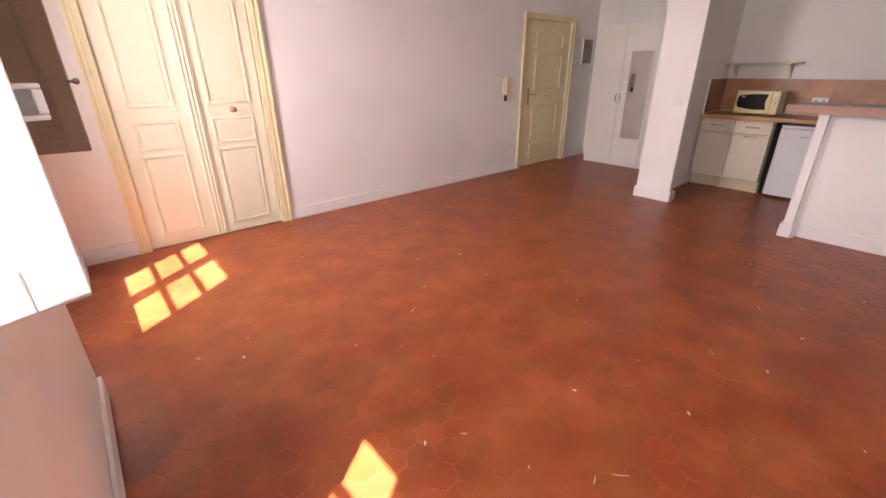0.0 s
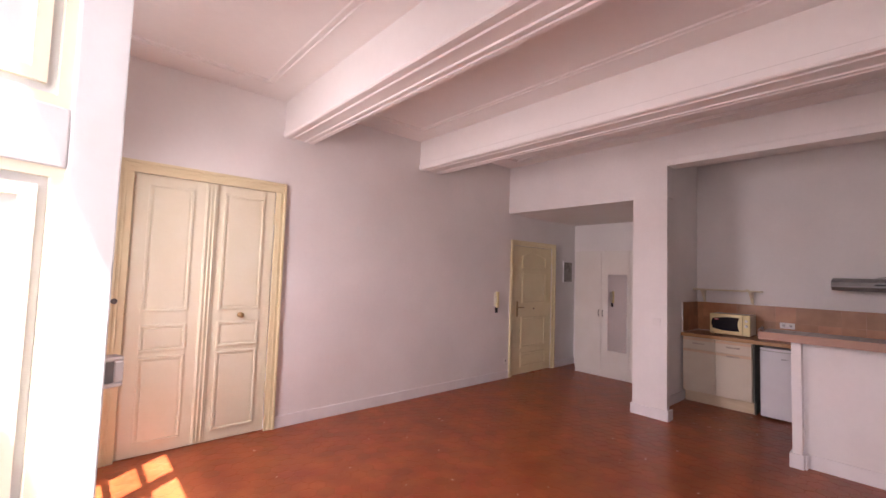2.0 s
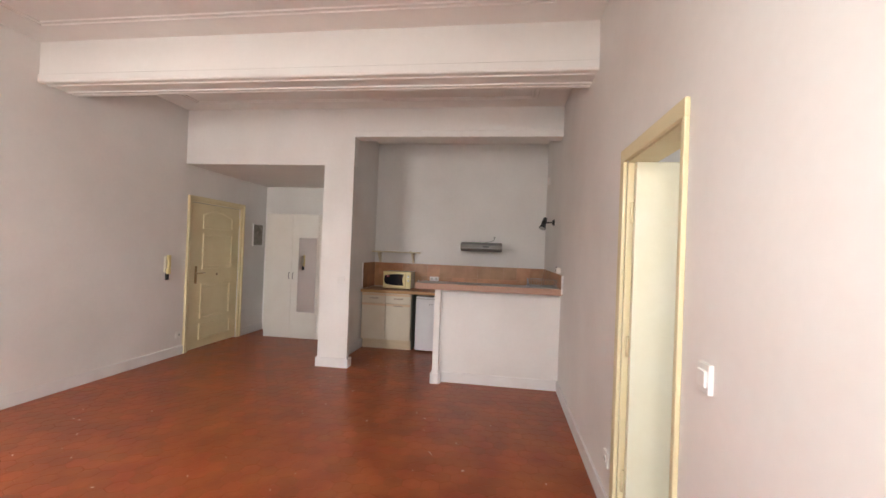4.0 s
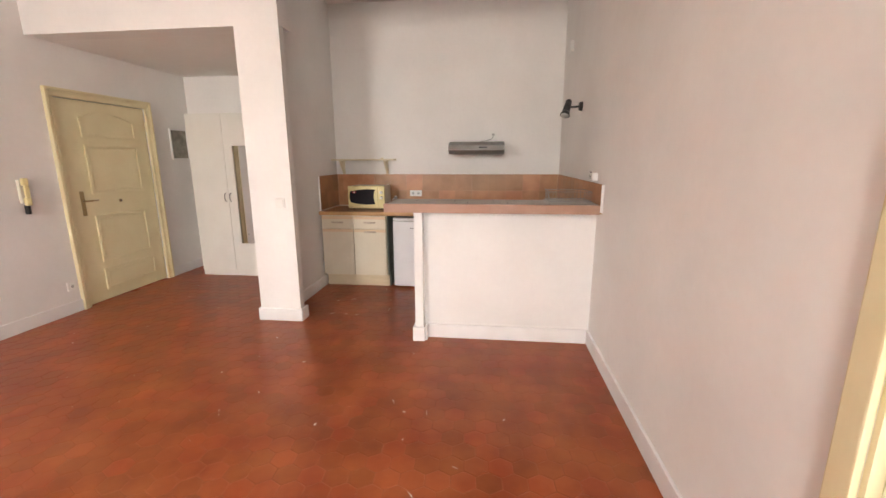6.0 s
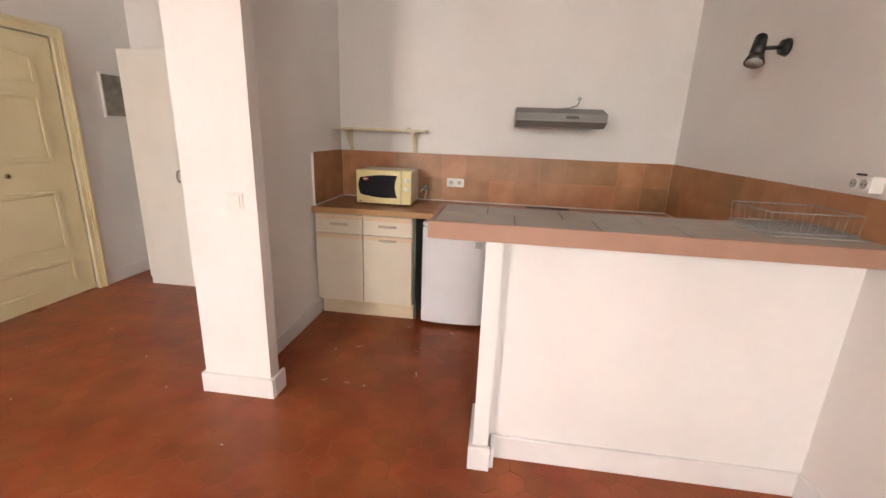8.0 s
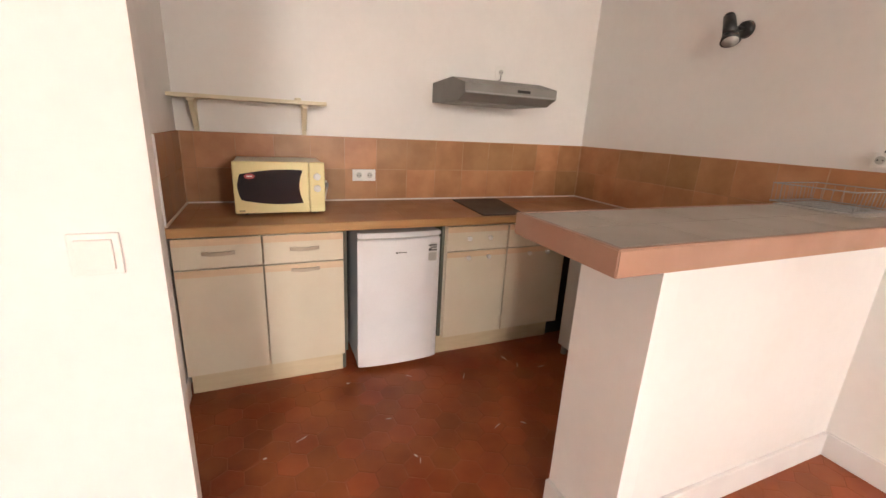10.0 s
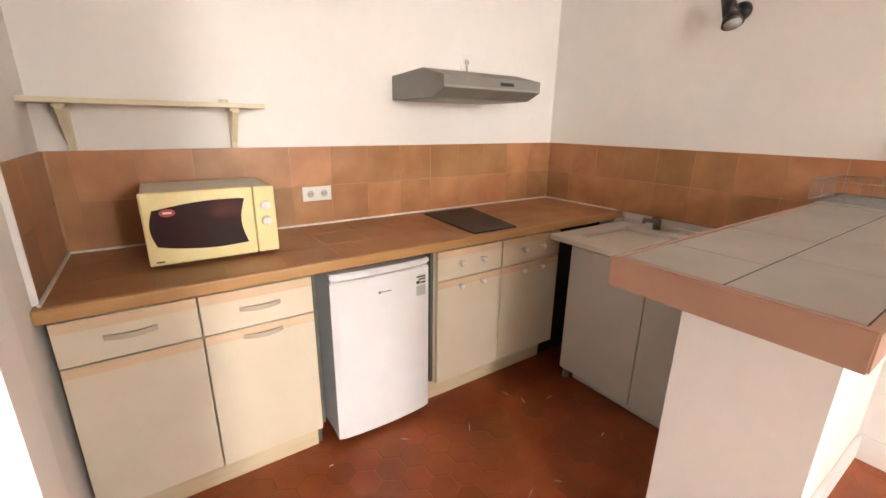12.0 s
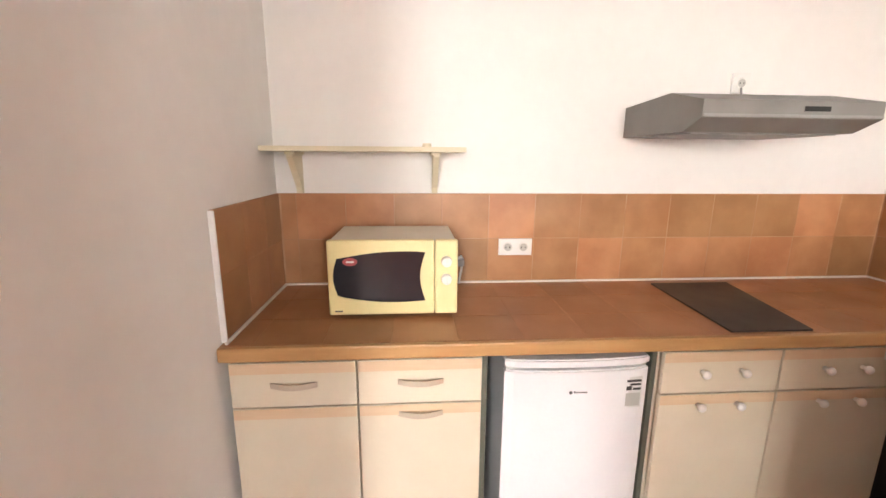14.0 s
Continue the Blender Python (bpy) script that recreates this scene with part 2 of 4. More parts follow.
# walls
def window_wall():
    bm = bmesh.new()
    inner, glass = 0.625, 0.57
    for a, b in ((YR - 2.6, WINDOW_A), (WINDOW_A, WINDOW_B), (WINDOW_B, YL + T)):
        first, last = a == YR - 2.6, b == YL + T
        lo_in = -0.137 if first else a + inner
        lo_gl = -0.137 if first else a + glass
        hi_in = b if last else b - inner
        hi_gl = b if last else b - glass
        prism(bm, [(XW, lo_in), (XW, hi_in), (-0.34, hi_gl), (XO, hi_gl), (XO, lo_gl), (-0.34, lo_gl)], -0.15, CEILING)
    for c in (WINDOW_A, WINDOW_B):
        box(bm, XO, -0.347, c - glass + 0.001, c + glass - 0.001, -0.15, 1.06)
        box(bm, XO, XW - 0.002, c - inner + 0.095, c + inner - 0.095, 2.86, CEILING)
    return bm


structure("wall_west", window_wall(), WALL, "white plastered wall with two deep window niches", "wall")
structure("wall_north", boxes((XW, 0.29 + 0.05, YL, YL + T, 0, CEILING), (0.34, 1.52, YL, YL + T, 2.3, CEILING), (1.52, 5.12, YL, YL + T, 0, CEILING),
                              (5.12, 6.17, YL, YL + T, 2.03, CEILING), (6.17, XH + T, YL, YL + T, 0, CEILING), (0.34, 1.52, YL + T, YL + T + 0.03, 0, 2.3),
                              (5.12, 6.17, YL + T, YL + T + 0.03, 0, 2.03)), WALL, "long white painted wall with two cream doors", "wall")
structure("wall_south", boxes((XW, 1.72, YR - T, YR, 0, CEILING), (1.72, 2.44, YR - T, YR, 1.985, CEILING), (2.44, XB + T, YR - T, YR, 0, CEILING)),
          WALL, "white painted wall with a cream door frame", "wall")
structure("wall_east", boxes((XB, XB + T, YR, YK + 0.1, 0, CEILING), (XH, XH + T, YK + 0.1, YL, 0, CEILING)), WALL, "white painted back wall of kitchen and hall", "wall")
structure("wall_lintel", boxes((XC, 5.2, YR, COL, 2.83, CEILING), (XC, 5.2, COL, 2.868, 2.48, CEILING), (XC, 5.2, 2.868, YL, HALL, CEILING)),
          WALL, "white wall above the hall and kitchen openings", "wall")
structure("wall_partition", boxes((5.10, XB, YK, 2.845, 0, CEILING)), WALL, "white partition between kitchen and hall", "wall")
structure("column", prism(bmesh.new(), [(XC, COL), (XC, 2.848), (5.10, 2.848), (5.10, COL + 0.01)], 0, 2.48),
          WALL, "square white plastered pillar between hall and kitchen", "pillar")
structure("ceiling_hall", boxes((XC + 0.2, XH, 2.84, YL, HALL, HALL + 0.1)), CEIL, "low white hall ceiling", "ceiling")
structure("walls_side_room", boxes((XW, 3.5, -2.5, -2.4, 0, 2.9), (3.5, 3.6, -2.5, YR - T, 0, 2.9), (XO, XW, -2.5, -1.75, -0.1, 2.9), (XO, XW, -1.75, -0.65, -0.1, 1.0), (XO, XW, -1.75, -0.65, 2.4, 2.9), (XO, XW, -0.65, -0.148, -0.1, 2.9)),
          WALL, "white walls of the side room", "wall")
structure("ceiling_side_room", boxes((XW, 3.5, -2.4, YR - T, 2.8, 2.9)), CEIL, "white side room ceiling", "ceiling")


# ceiling with a double bead framing each bay
def ceiling_mesh():
    bm = boxes((XO, XH + T, YR - T, YL + T, CEILING, CEILING + 0.12))
    for x0, x1 in ((XW, 1.535), (1.83, 3.24), (3.57, XC)):
        for d in (0.25, 0.30):
            a, b, c, e = x0 + d, x1 - d, YR + d + 0.08, YL - d - 0.08
            for m in (a, b):
                prism(bm, [(m - 0.014, CEILING), (m - 0.009, CEILING - 0.011), (m + 0.009, CEILING - 0.011), (m + 0.014, CEILING)], c, e, "y")
            for m in (c, e):
                prism(bm, [(m - 0.014, CEILING), (m - 0.009, CEILING - 0.0115), (m + 0.009, CEILING - 0.0115), (m + 0.014, CEILING)], a, b, "x")
    return bm


structure("ceiling", ceiling_mesh(), CEIL, "white plaster ceiling with moulded bays between beams", "ceiling")


def beam(front, back):
    """A plastered beam: stepped foot and three raised lines on the soffit."""
    z, w = SOFFIT, back - front
    prof = [(0, CEILING), (0, z + 0.075), (-0.012, z + 0.068), (-0.012, z + 0.012), (0.0, z), (0.035, z), (0.043, z + 0.007), (0.067, z + 0.007), (0.075, z - 0.002),
            (0.095, z - 0.002), (0.102, z + 0.008), (w - 0.102, z + 0.008), (w - 0.095, z - 0.002), (w - 0.075, z - 0.002), (w - 0.067, z + 0.007), (w - 0.043, z + 0.007),
            (w - 0.035, z), (w, z), (w + 0.012, z + 0.012), (w + 0.012, z + 0.068), (w, z + 0.075), (w, CEILING)]
    bm = prism(bmesh.new(), [(front + a, h) for a, h in prof], YR, YL, "y")
    return structure("ceiling_beam", bm, CEIL, "deep white plastered ceiling beam with moulded edges", "beam")


beam(1.535, 1.83)
beam(3.24, 3.57)
structure("lintel_band", boxes((XC - 0.012, XC + 0.001, YR + 0.001, COL, 2.90, 2.915)), WALL, "thin raised plaster line above the kitchen opening", "trim")


# baseboards
def baseboard(name, x0, x1, y0, y1, h=0.115):
    bm = boxes((x0, x1, y0, y1, 0, h), bevel=0.004)
    return structure(name, bm, TRIM, "white painted baseboard", "baseboard")


B = 0.018
baseboard("baseboard", 1.57, 5.05, YL - B, YL - 0.001)
baseboard("baseboard", 6.225, XH, YL - B, YL - 0.001)
baseboard("baseboard", XW + B, 0.29, YL - B, YL - 0.001)
baseboard("baseboard", XW + 0.001, XW + B, WINDOW_A + 0.63, WINDOW_B - 0.63)
baseboard("baseboard", XW + 0.001, XW + B, WINDOW_B + 0.63, YL - B)
baseboard("baseboard", 2.5, 4.78, YR + 0.001, YR + B)
baseboard("baseboard", XW + B, 1.66, YR + 0.001, YR + B)
baseboard("baseboard", 5.101 + B, 6.12, YK - B, YK - 0.001)
bm = boxes((XC - B, XC - 0.001, COL - B, 2.848 + B, 0, 0.115), (XC, 5.10 + B, COL - B - 0.002, COL - 0.001, 0, 0.115), (XC, 5.10, 2.849, 2.848 + B, 0, 0.115), bevel=0.004)
structure("baseboard", bm, TRIM, "white baseboard round the foot of the pillar", "baseboard")


# ---- windows and inner shutters ----
def window(name, c):
    w = tagged(new(name), "white two-leaf window with three panes a leaf", "window", kind="structure")
    g, z0, z1, x0, x1 = 0.57, 1.06, 2.86, -0.40, -0.35
    fr = boxes((x0 - 0.01, x1 + 0.005, c - g, c - g + 0.03, z0, z1), (x0 - 0.01, x1 + 0.005, c + g - 0.03, c + g, z0, z1), (x0 - 0.01, x1 + 0.005, c - g + 0.03, c + g - 0.03, z0, z0 + 0.04), (x0 - 0.01, x1 + 0.005, c - g + 0.03, c + g - 0.03, z1 - 0.10, z1))
    part("window_frame", fr, SHUTTER, w)
    part("window_sill", boxes((-0.346, -0.333, c - g + 0.01, c + g - 0.01, 1.03, 1.07), bevel=0.004), TRIM, w)
    za, zb = z0 + 0.045, z1 - 0.105
    for s in (-1, 1):
        lo, hi = sorted((c + s * 0.008, c + s * (g - 0.033)))
        inn, out = (0.05, 0.03) if s > 0 else (0.03, 0.05)
        rail = [(x0, x1, lo, lo + inn, za, zb), (x0, x1, hi - out, hi, za, zb), (x0, x1, lo + inn, hi - out, za, za + 0.06), (x0, x1, lo + inn, hi - out, zb - 0.05, zb)]
        step = (zb - 0.05 - za - 0.06) / 3
        for k in (1, 2):
            zz = za + 0.06 + k * step
            rail.append((x0 + 0.008, x1 - 0.008, lo + inn, hi - out, zz - 0.017, zz + 0.017))
        leaf = part("leaf", boxes(*rail), SHUTTER, w)
        for k in range(3):
            zz = za + 0.06 + k * step
            p = part("pane", boxes((-0.376, -0.372, lo + inn - 0.004, hi - out + 0.004, zz + 0.012, zz + step - 0.012)), GLASS, leaf)
            p.visible_shadow = False
    return w


window("window_1", WINDOW_A)
window("window_2", WINDOW_B)


def shutter(a, b, label, face, inner, thick=0.032, side=1):
    """An inner shutter leaf from its hinge a to its free edge b: frame with rails, recessed panels and beads."""
    a, b = Vector((*a, 0)), Vector((*b, 0))
    way = (b - a).normalized()
    length = (b - a).length
    m = Matrix((way.to_4d() * 1, Vector((-way.y, way.x, 0, 0)), Vector((0, 0, 1, 0)), Vector((0, 0, 0, 1)))).transposed()
    m[0][3], m[1][3], m[2][3] = a.x, a.y, 0
    m[3][0] = m[3][1] = m[3][2] = 0
    m[3][3] = 1
    root = tagged(new("window_shutter"), label, "shutter")
    z0, z1, st = 1.108, 2.74, 0.062
    rails = [(z0, z0 + 0.062), (1.655, 1.735), (2.25, 2.31), (z1 - 0.06, z1)]
    y0, y1 = (0, thick) if side > 0 else (-thick, 0)
    fr = boxes((0, st, y0, y1, z0, z1), (length - st, length, y0, y1, z0, z1), *[(st, length - st, y0, y1, p, q) for p, q in rails], bevel=0.003)
    part("frame", fr, face, root)
    for (p0, p), (q, q1) in zip(rails[:-1], rails[1:]):
        part("panel", boxes((st - 0.004, length - st + 0.004, y0 + 0.012, y1 - 0.012, p - 0.004, q + 0.004), bevel=0.001), face, root)
        bead = bmesh.new()
        for yy, d in ((y0, 1), (y1, -1)):
            lo, hi = sorted((yy + d * 0.004, yy + d * 0.0135))
            for i, (wd, e) in enumerate(((0.014, 0.0), (0.016, 0.026))):
                box(bead, st + e, st + e + wd, lo, hi, p + e, q - e)
                box(bead, length - st - e - wd, length - st - e, lo, hi, p + e, q - e)
                box(bead, st + e + wd, length - st - e - wd, lo, hi, p + e, p + e + wd)
                box(bead, st + e + wd, length - st - e - wd, lo, hi, q - e - wd, q - e)
        part("moulding", bead, face if not inner else inner, root)
    root.matrix_basis = m
    return root, length


white_shutter, wl = shutter((-0.325, 1.255), (0.094, 1.41), "white panelled inner window shutter, opened into the room", SHUTTER, CREAM_PALE)
taupe, tl = shutter((-0.325, 2.965), (0.165, 2.90), "taupe inner window shutter with metal knob, opened wide", TAUPE, TAUPE, side=1)
a0, a1 = wl - 0.015, wl + 0.038
lat = boxes((a0, a1, 0.0325, 0.06, 1.345, 1.352), (a0, a1, 0.0325, 0.06, 1.384, 1.391), (a0, a0 + 0.01, 0.0325, 0.06, 1.352, 1.384), (a1 - 0.012, a1, 0.0325, 0.06, 1.352, 1.384), bevel=0.003)
latch = part("latch", lat, WHITE_PLASTIC, None, "white latch keeper")
latch.parent = white_shutter
core = part("latch_core", boxes((a0 + 0.01, a1 - 0.012, 0.036, 0.055, 1.352, 1.384)), GREY_PLASTIC, None, "grey latch body")
core.parent = white_shutter
pin = part("knob", ball(rod(bmesh.new(), (tl - 0.005, -0.002, 1.37), (tl + 0.02, -0.01, 1.37), 0.006), (tl + 0.025, -0.012, 1.37), 0.012), STEEL, None, "small metal knob", True)
pin.parent = taupe


# ---- doors ----
def panel_frame(x0, x1, z0, z1, y, out=-1, w=0.022, d=0.012):
    """A raised bead round a door panel on the plane y, standing out towards -y."""
    bm = bmesh.new()
    lo, hi = sorted((y, y + out * d))
    for r in ((x0, x1, z0, z0 + w), (x0, x1, z1 - w, z1), (x0, x0 + w, z0 + w, z1 - w), (x1 - w, x1, z0 + w, z1 - w)):
        box(bm, r[0], r[1], lo, hi, r[2], r[3], bevel=0.004)
    box(bm, x0 + w + 0.012, x1 - w - 0.012, *sorted((y, y + out * d * 0.45)), z0 + w + 0.012, z1 - w - 0.012, bevel=0.004)
    return bm


def architrave(x0, x1, top, y, mat, parent, w=0.085):
    for r in ((x0, x0 + w, 0, top - w), (x1 - w, x1, 0, top - w), (x0, x1, top - w, top)):
        bm = boxes((r[0], r[1], y - 0.022, y - 0.0005, r[2], r[3]), bevel=0.005)
        vert = r[3] - r[2] > r[1] - r[0]
        if vert:
            e = r[0] if r[0] == x0 else r[1] - 0.024
            box(bm, e, e + 0.024, y - 0.036, y - 0.021, r[2], r[3] if r[3] == top else r[3] + w - 0.025, bevel=0.005)
            box(bm, r[0] + 0.040, r[0] + 0.052, y - 0.028, y - 0.021, r[2], r[3], bevel=0.002)
        else:
            box(bm, r[0], r[1], y - 0.036, y - 0.021, r[3] - 0.024, r[3], bevel=0.005)
            box(bm, r[0] + 0.05, r[1] - 0.05, y - 0.028, y - 0.021, r[2] + 0.040, r[2] + 0.052, bevel=0.002)
        part("casing", bm, mat, parent)


def double_door():
    d = tagged(new("door_1"), "closed cream double door with moulded panels and brass knob", "door", kind="structure")
    architrave(0.275, 1.575, 2.355, YL, CREAM, d, 0.095)
    f = YL + 0.012
    for x0, x1, p0, p1 in ((0.37, 0.895, 0.475, 0.80), (0.955, 1.48, 1.035, 1.385)):
        leaf = part("leaf", boxes((x0, x1, f, f + 0.04, 0.008, 2.262), bevel=0.003), CREAM_PALE if x0 < 0.5 else CREAM_PALE, d)
        for z0, z1 in ((1.145, 2.19), (0.82, 1.04), (0.095, 0.78)):
            part("panel", panel_frame(p0, p1, z0, z1, f + 0.0005), CREAM_PALE, leaf)
    ast = bmesh.new()
    box(ast, 0.885, 0.985, f - 0.012, f - 0.0005, 0.012, 2.258, bevel=0.004)
    for x in (0.90, 0.93, 0.96):
        box(ast, x - 0.008, x + 0.008, f - 0.022, f - 0.011, 0.03, 2.24, bevel=0.005)
    part("astragal", ast, CREAM_PALE, d, "fluted strip over the meeting edge")
    # Black strip paints the shade in the slit above the leaves.
    part("gap_shade", boxes((0.37, 1.48, f + 0.005, f + 0.02, 2.262, 2.2695)), GAP_SHADE, d)
    k = rod(bmesh.new(), (1.222, f, 1.094), (1.222, f - 0.006, 1.094), 0.024)
    rod(k, (1.222, f - 0.005, 1.094), (1.222, f - 0.04, 1.094), 0.008)
    ball(k, (1.222, f - 0.052, 1.094), 0.024, (1, 0.8, 1))
    part("knob", k, BRASS, d, "round brass knob", True)
    for z in (0.35, 1.95):
        part("hinge", rod(bmesh.new(), (1.484, f - 0.008, z), (1.484, f - 0.008, z + 0.11), 0.007), CREAM, d, "", True)


def entry_door():
    d = tagged(new("door_2"), "closed cream entrance door with arched panels and lever handle", "door", kind="structure")
    architrave(5.05, 6.235, 2.085, YL, CREAM, d, 0.078)
    f = YL + 0.010
    leaf = part("leaf", boxes((5.13, 6.155, f, f + 0.045, 0.012, 2.003), bevel=0.003), CREAM, d)
    for x0, x1, z0, z1 in ((5.365, 6.0, 1.10, 1.59), (5.355, 5.985, 0.41, 0.885), (5.35, 6.01, 0.115, 0.335)):
        part("panel", panel_frame(x0, x1, z0, z1, f + 0.0005, w=0.028, d=0.016), CREAM, leaf)
    arch = bmesh.new()
    n = 18
    pts = [(5.36 + 0.64 * i / n, 1.82 + 0.075 * math.sin(math.pi * i / n)) for i in range(n + 1)]
    for (xa, za), (xb, zb) in zip(pts[:-1], pts[1:]):
        prism(arch, [(xa, za), (xb, zb), (xb, zb + 0.026), (xa, za + 0.026)], f - 0.014, f + 0.0005, "y")
    box(arch, 5.36, 5.388, f - 0.014, f + 0.0005, 1.66, 1.83, bevel=0.003)
    box(arch, 5.972, 6.0, f - 0.014, f + 0.0005, 1.66, 1.83, bevel=0.003)
    box(arch, 5.388, 5.972, f - 0.014, f + 0.0005, 1.66, 1.686, bevel=0.003)
    part("panel", arch, CREAM, leaf, "arched top panel")
    # Shade of the slit over the leaf, painted as a black strip.
    part("gap_shade", boxes((5.128, 6.157, f + 0.008, f + 0.02, 2.003, 2.0065)), GAP_SHADE, d)
    plate = boxes((5.238, 5.276, f - 0.007, f - 0.0005, 0.90, 1.14), bevel=0.006)
    part("handle_plate", plate, BRASS, d, "tall brass lock plate")
    h = rod(bmesh.new(), (5.257, f - 0.004, 1.045), (5.257, f - 0.055, 1.045), 0.009)
    rod(h, (5.252, f - 0.052, 1.045), (5.375, f - 0.052, 1.045), 0.009, 0.007)
    part("lever", h, BRASS, d, "brass lever handle", True)
    p = rod(bmesh.new(), (5.678, f, 1.015), (5.678, f - 0.008, 1.015), 0.017)
    part("peephole", p, BRASS, d, "brass peephole", True)
    part("peephole_lens", rod(bmesh.new(), (5.678, f - 0.0085, 1.015), (5.678, f - 0.0095, 1.015), 0.008), BLACK, d, "", True)
    for z in (0.28, 1.05, 1.75):
        part("hinge", rod(bmesh.new(), (6.16, f - 0.010, z), (6.16, f - 0.010, z + 0.12), 0.008), CREAM, d, "", True)


def side_door():
    d = tagged(new("door_3"), "open pale cream door in a cream frame", "door", kind="structure")
    # casing on the room side
    for r in ((1.692, 1.722, 0, 1.978), (2.438, 2.505, 0, 1.978), (1.692, 2.505, 1.978, 2.045)):
        bm = boxes((r[0], r[1], YR + 0.0005, YR + 0.02, r[2], r[3]), bevel=0.005)
        part("casing", bm, CREAM, d)
    # lining of the reveal
    part("lining", boxes((1.7205, 1.735, YR - T, YR, 0, 1.97)), CREAM, d)
    part("lining", boxes((2.425, 2.4395, YR - T, YR, 0, 1.97)), CREAM, d)
    part("lining", boxes((1.735, 2.425, YR - T, YR, 1.97, 1.9845)), CREAM, d)
    leaf = part("leaf", boxes((2.384, 2.4235, YR - 0.75, YR - 0.03, 0.012, 1.965), bevel=0.003), CREAM_PALE, d)
    for z in (0.25, 0.95, 1.65):
        part("hinge", rod(bmesh.new(), (2.412, YR - 0.022, z), (2.412, YR - 0.022, z + 0.11), 0.008), CREAM, d, "", True)
    lev = rod(bmesh.new(), (2.386, YR - 0.68, 1.03), (2.34, YR - 0.68, 1.03), 0.009)
    rod(lev, (2.342, YR - 0.685, 1.03), (2.342, YR - 0.57, 1.03), 0.008)
    part("handle", lev, STEEL, leaf, "steel lever handle", True)


double_door()
entry_door()
side_door()


# ---- kitchen bar ----
bar = tagged(part("bar_wall", prism(boxes((4.79, 4.95, YR, 1.297, 0, 1.045)), [(4.705, 1.297), (4.995, 1.297), (4.995, 1.362), (4.705, 1.362)], 0, 1.045), WALL), "low white plastered wall carrying the kitchen bar", "half wall", kind="structure")
baseboard("baseboard", 4.79 - B, 4.789, YR + B, 1.284)
bm = boxes((4.70 - B, 4.704, 1.285, 1.363 + B, 0, 0.118), (4.704, 4.993, 1.3635, 1.363 + B, 0, 0.118), (4.705, 4.789, 1.285 - B, 1.2845, 0, 0.118), bevel=0.004)
structure("baseboard", bm, TRIM, "white baseboard round the end post of the bar", "baseboard")

SX0, SX1, SY0, SY1, SZ = 4.65, 5.06, YR + 0.012, 1.58, 1.112
slab = thing("bar_counter", "bar counter of grey tiles with pinkish brown edging", "counter", (4.85, 0.8, 1.045))
part("core", boxes((SX0 + 0.018, SX1 - 0.018, SY0, SY1 - 0.018, 1.046, SZ - 0.0018)), BAR_JOINT, slab)
edge = prism(bmesh.new(), [(SX0, SY0), (SX0, SY1), (SX1, SY1), (SX1, SY0), (SX1 - 0.0175, SY0), (SX1 - 0.0175, SY1 - 0.0175), (SX0 + 0.0175, SY1 - 0.0175), (SX0 + 0.0175, SY0)], 1.046, SZ)
bmesh.ops.bevel(edge, geom=[e for e in edge.edges if e.calc_length() > 0.03], offset=0.003, segments=2, affect="EDGES")
part("edging", edge, BAR_EDGE, slab, "pinkish brown rounded edging")


def plate(w, d, h, b):
    """A tile centred on its base, chamfered along the top."""
    bm = bmesh.new()
    lo = [bm.verts.new((s * w / 2, t * d / 2, 0)) for s, t in ((-1, -1), (1, -1), (1, 1), (-1, 1))]
    md = [bm.verts.new((s * w / 2, t * d / 2, h - b)) for s, t in ((-1, -1), (1, -1), (1, 1), (-1, 1))]
    hi = [bm.verts.new((s * (w / 2 - b), t * (d / 2 - b), h)) for s, t in ((-1, -1), (1, -1), (1, 1), (-1, 1))]
    bm.faces.new(hi)
    for a, c in ((lo, md), (md, hi)):
        for i in range(4):
            bm.faces.new((a[i], a[(i + 1) % 4], c[(i + 1) % 4], c[i]))
    bmesh.ops.recalc_face_normals(bm, faces=bm.faces[:])
    return bm


def tile(name, me, m, parent):
    ob = new(name, me)
    ob.parent = parent
    ob.matrix_parent_inverse = parent.matrix_basis.inverted()
    ob.matrix_basis = m
    return ob


# two rows of bar tiles, cross joints out of step
for x0, x1, first, wide in ((SX0 + 0.0190, 4.8500, 1.36, 0.205), (4.8535, SX1 - 0.0190, 1.37, 0.205)):
    hi = SY1 - 0.019
    lo = first if x0 > 4.8 else first - 0.1
    while hi > SY0 + 0.02:
        lo = max(lo, SY0 + 0.002)
        tile("tile", mesh_of("bar_tile", plate(x1 - x0, hi - lo - 0.0035, 0.009, 0.0015), BAR_TILE), pose((x0 + x1) / 2, (lo + hi) / 2, SZ - 0.0095), slab)
        hi, lo = lo, lo - 0.305

# ---- kitchen tiles on the walls ----
TZ0, TS = 0.874, 0.192
splash_me = mesh_of("splash_tile", plate(0.1975, TS - 0.0025, 0.007, 0.0008), TILE)


def splash(name, label, place, runs, back, low=()):
    root = structure(name, back, TILE_GROUT, label, "backsplash")
    for k, (a, w) in enumerate(runs):
        for r in range(2):
            me = splash_me if abs(w - 0.2) < 0.001 else mesh_of("splash_tile_cut", plate(w - 0.0025, TS - 0.0025, 0.007, 0.0008), TILE)
            tile("tile", me, place(a + w / 2, TZ0 + TS * (r + 0.5)), root)
    for a, w in low:
        h = TZ0 + 2 * TS - SZ
        tile("tile", mesh_of("splash_tile_cut", plate(w - 0.003, h - 0.004, 0.008, 0.001), TILE), place(a + w / 2, SZ + h / 2 + 0.002), root)
    return root


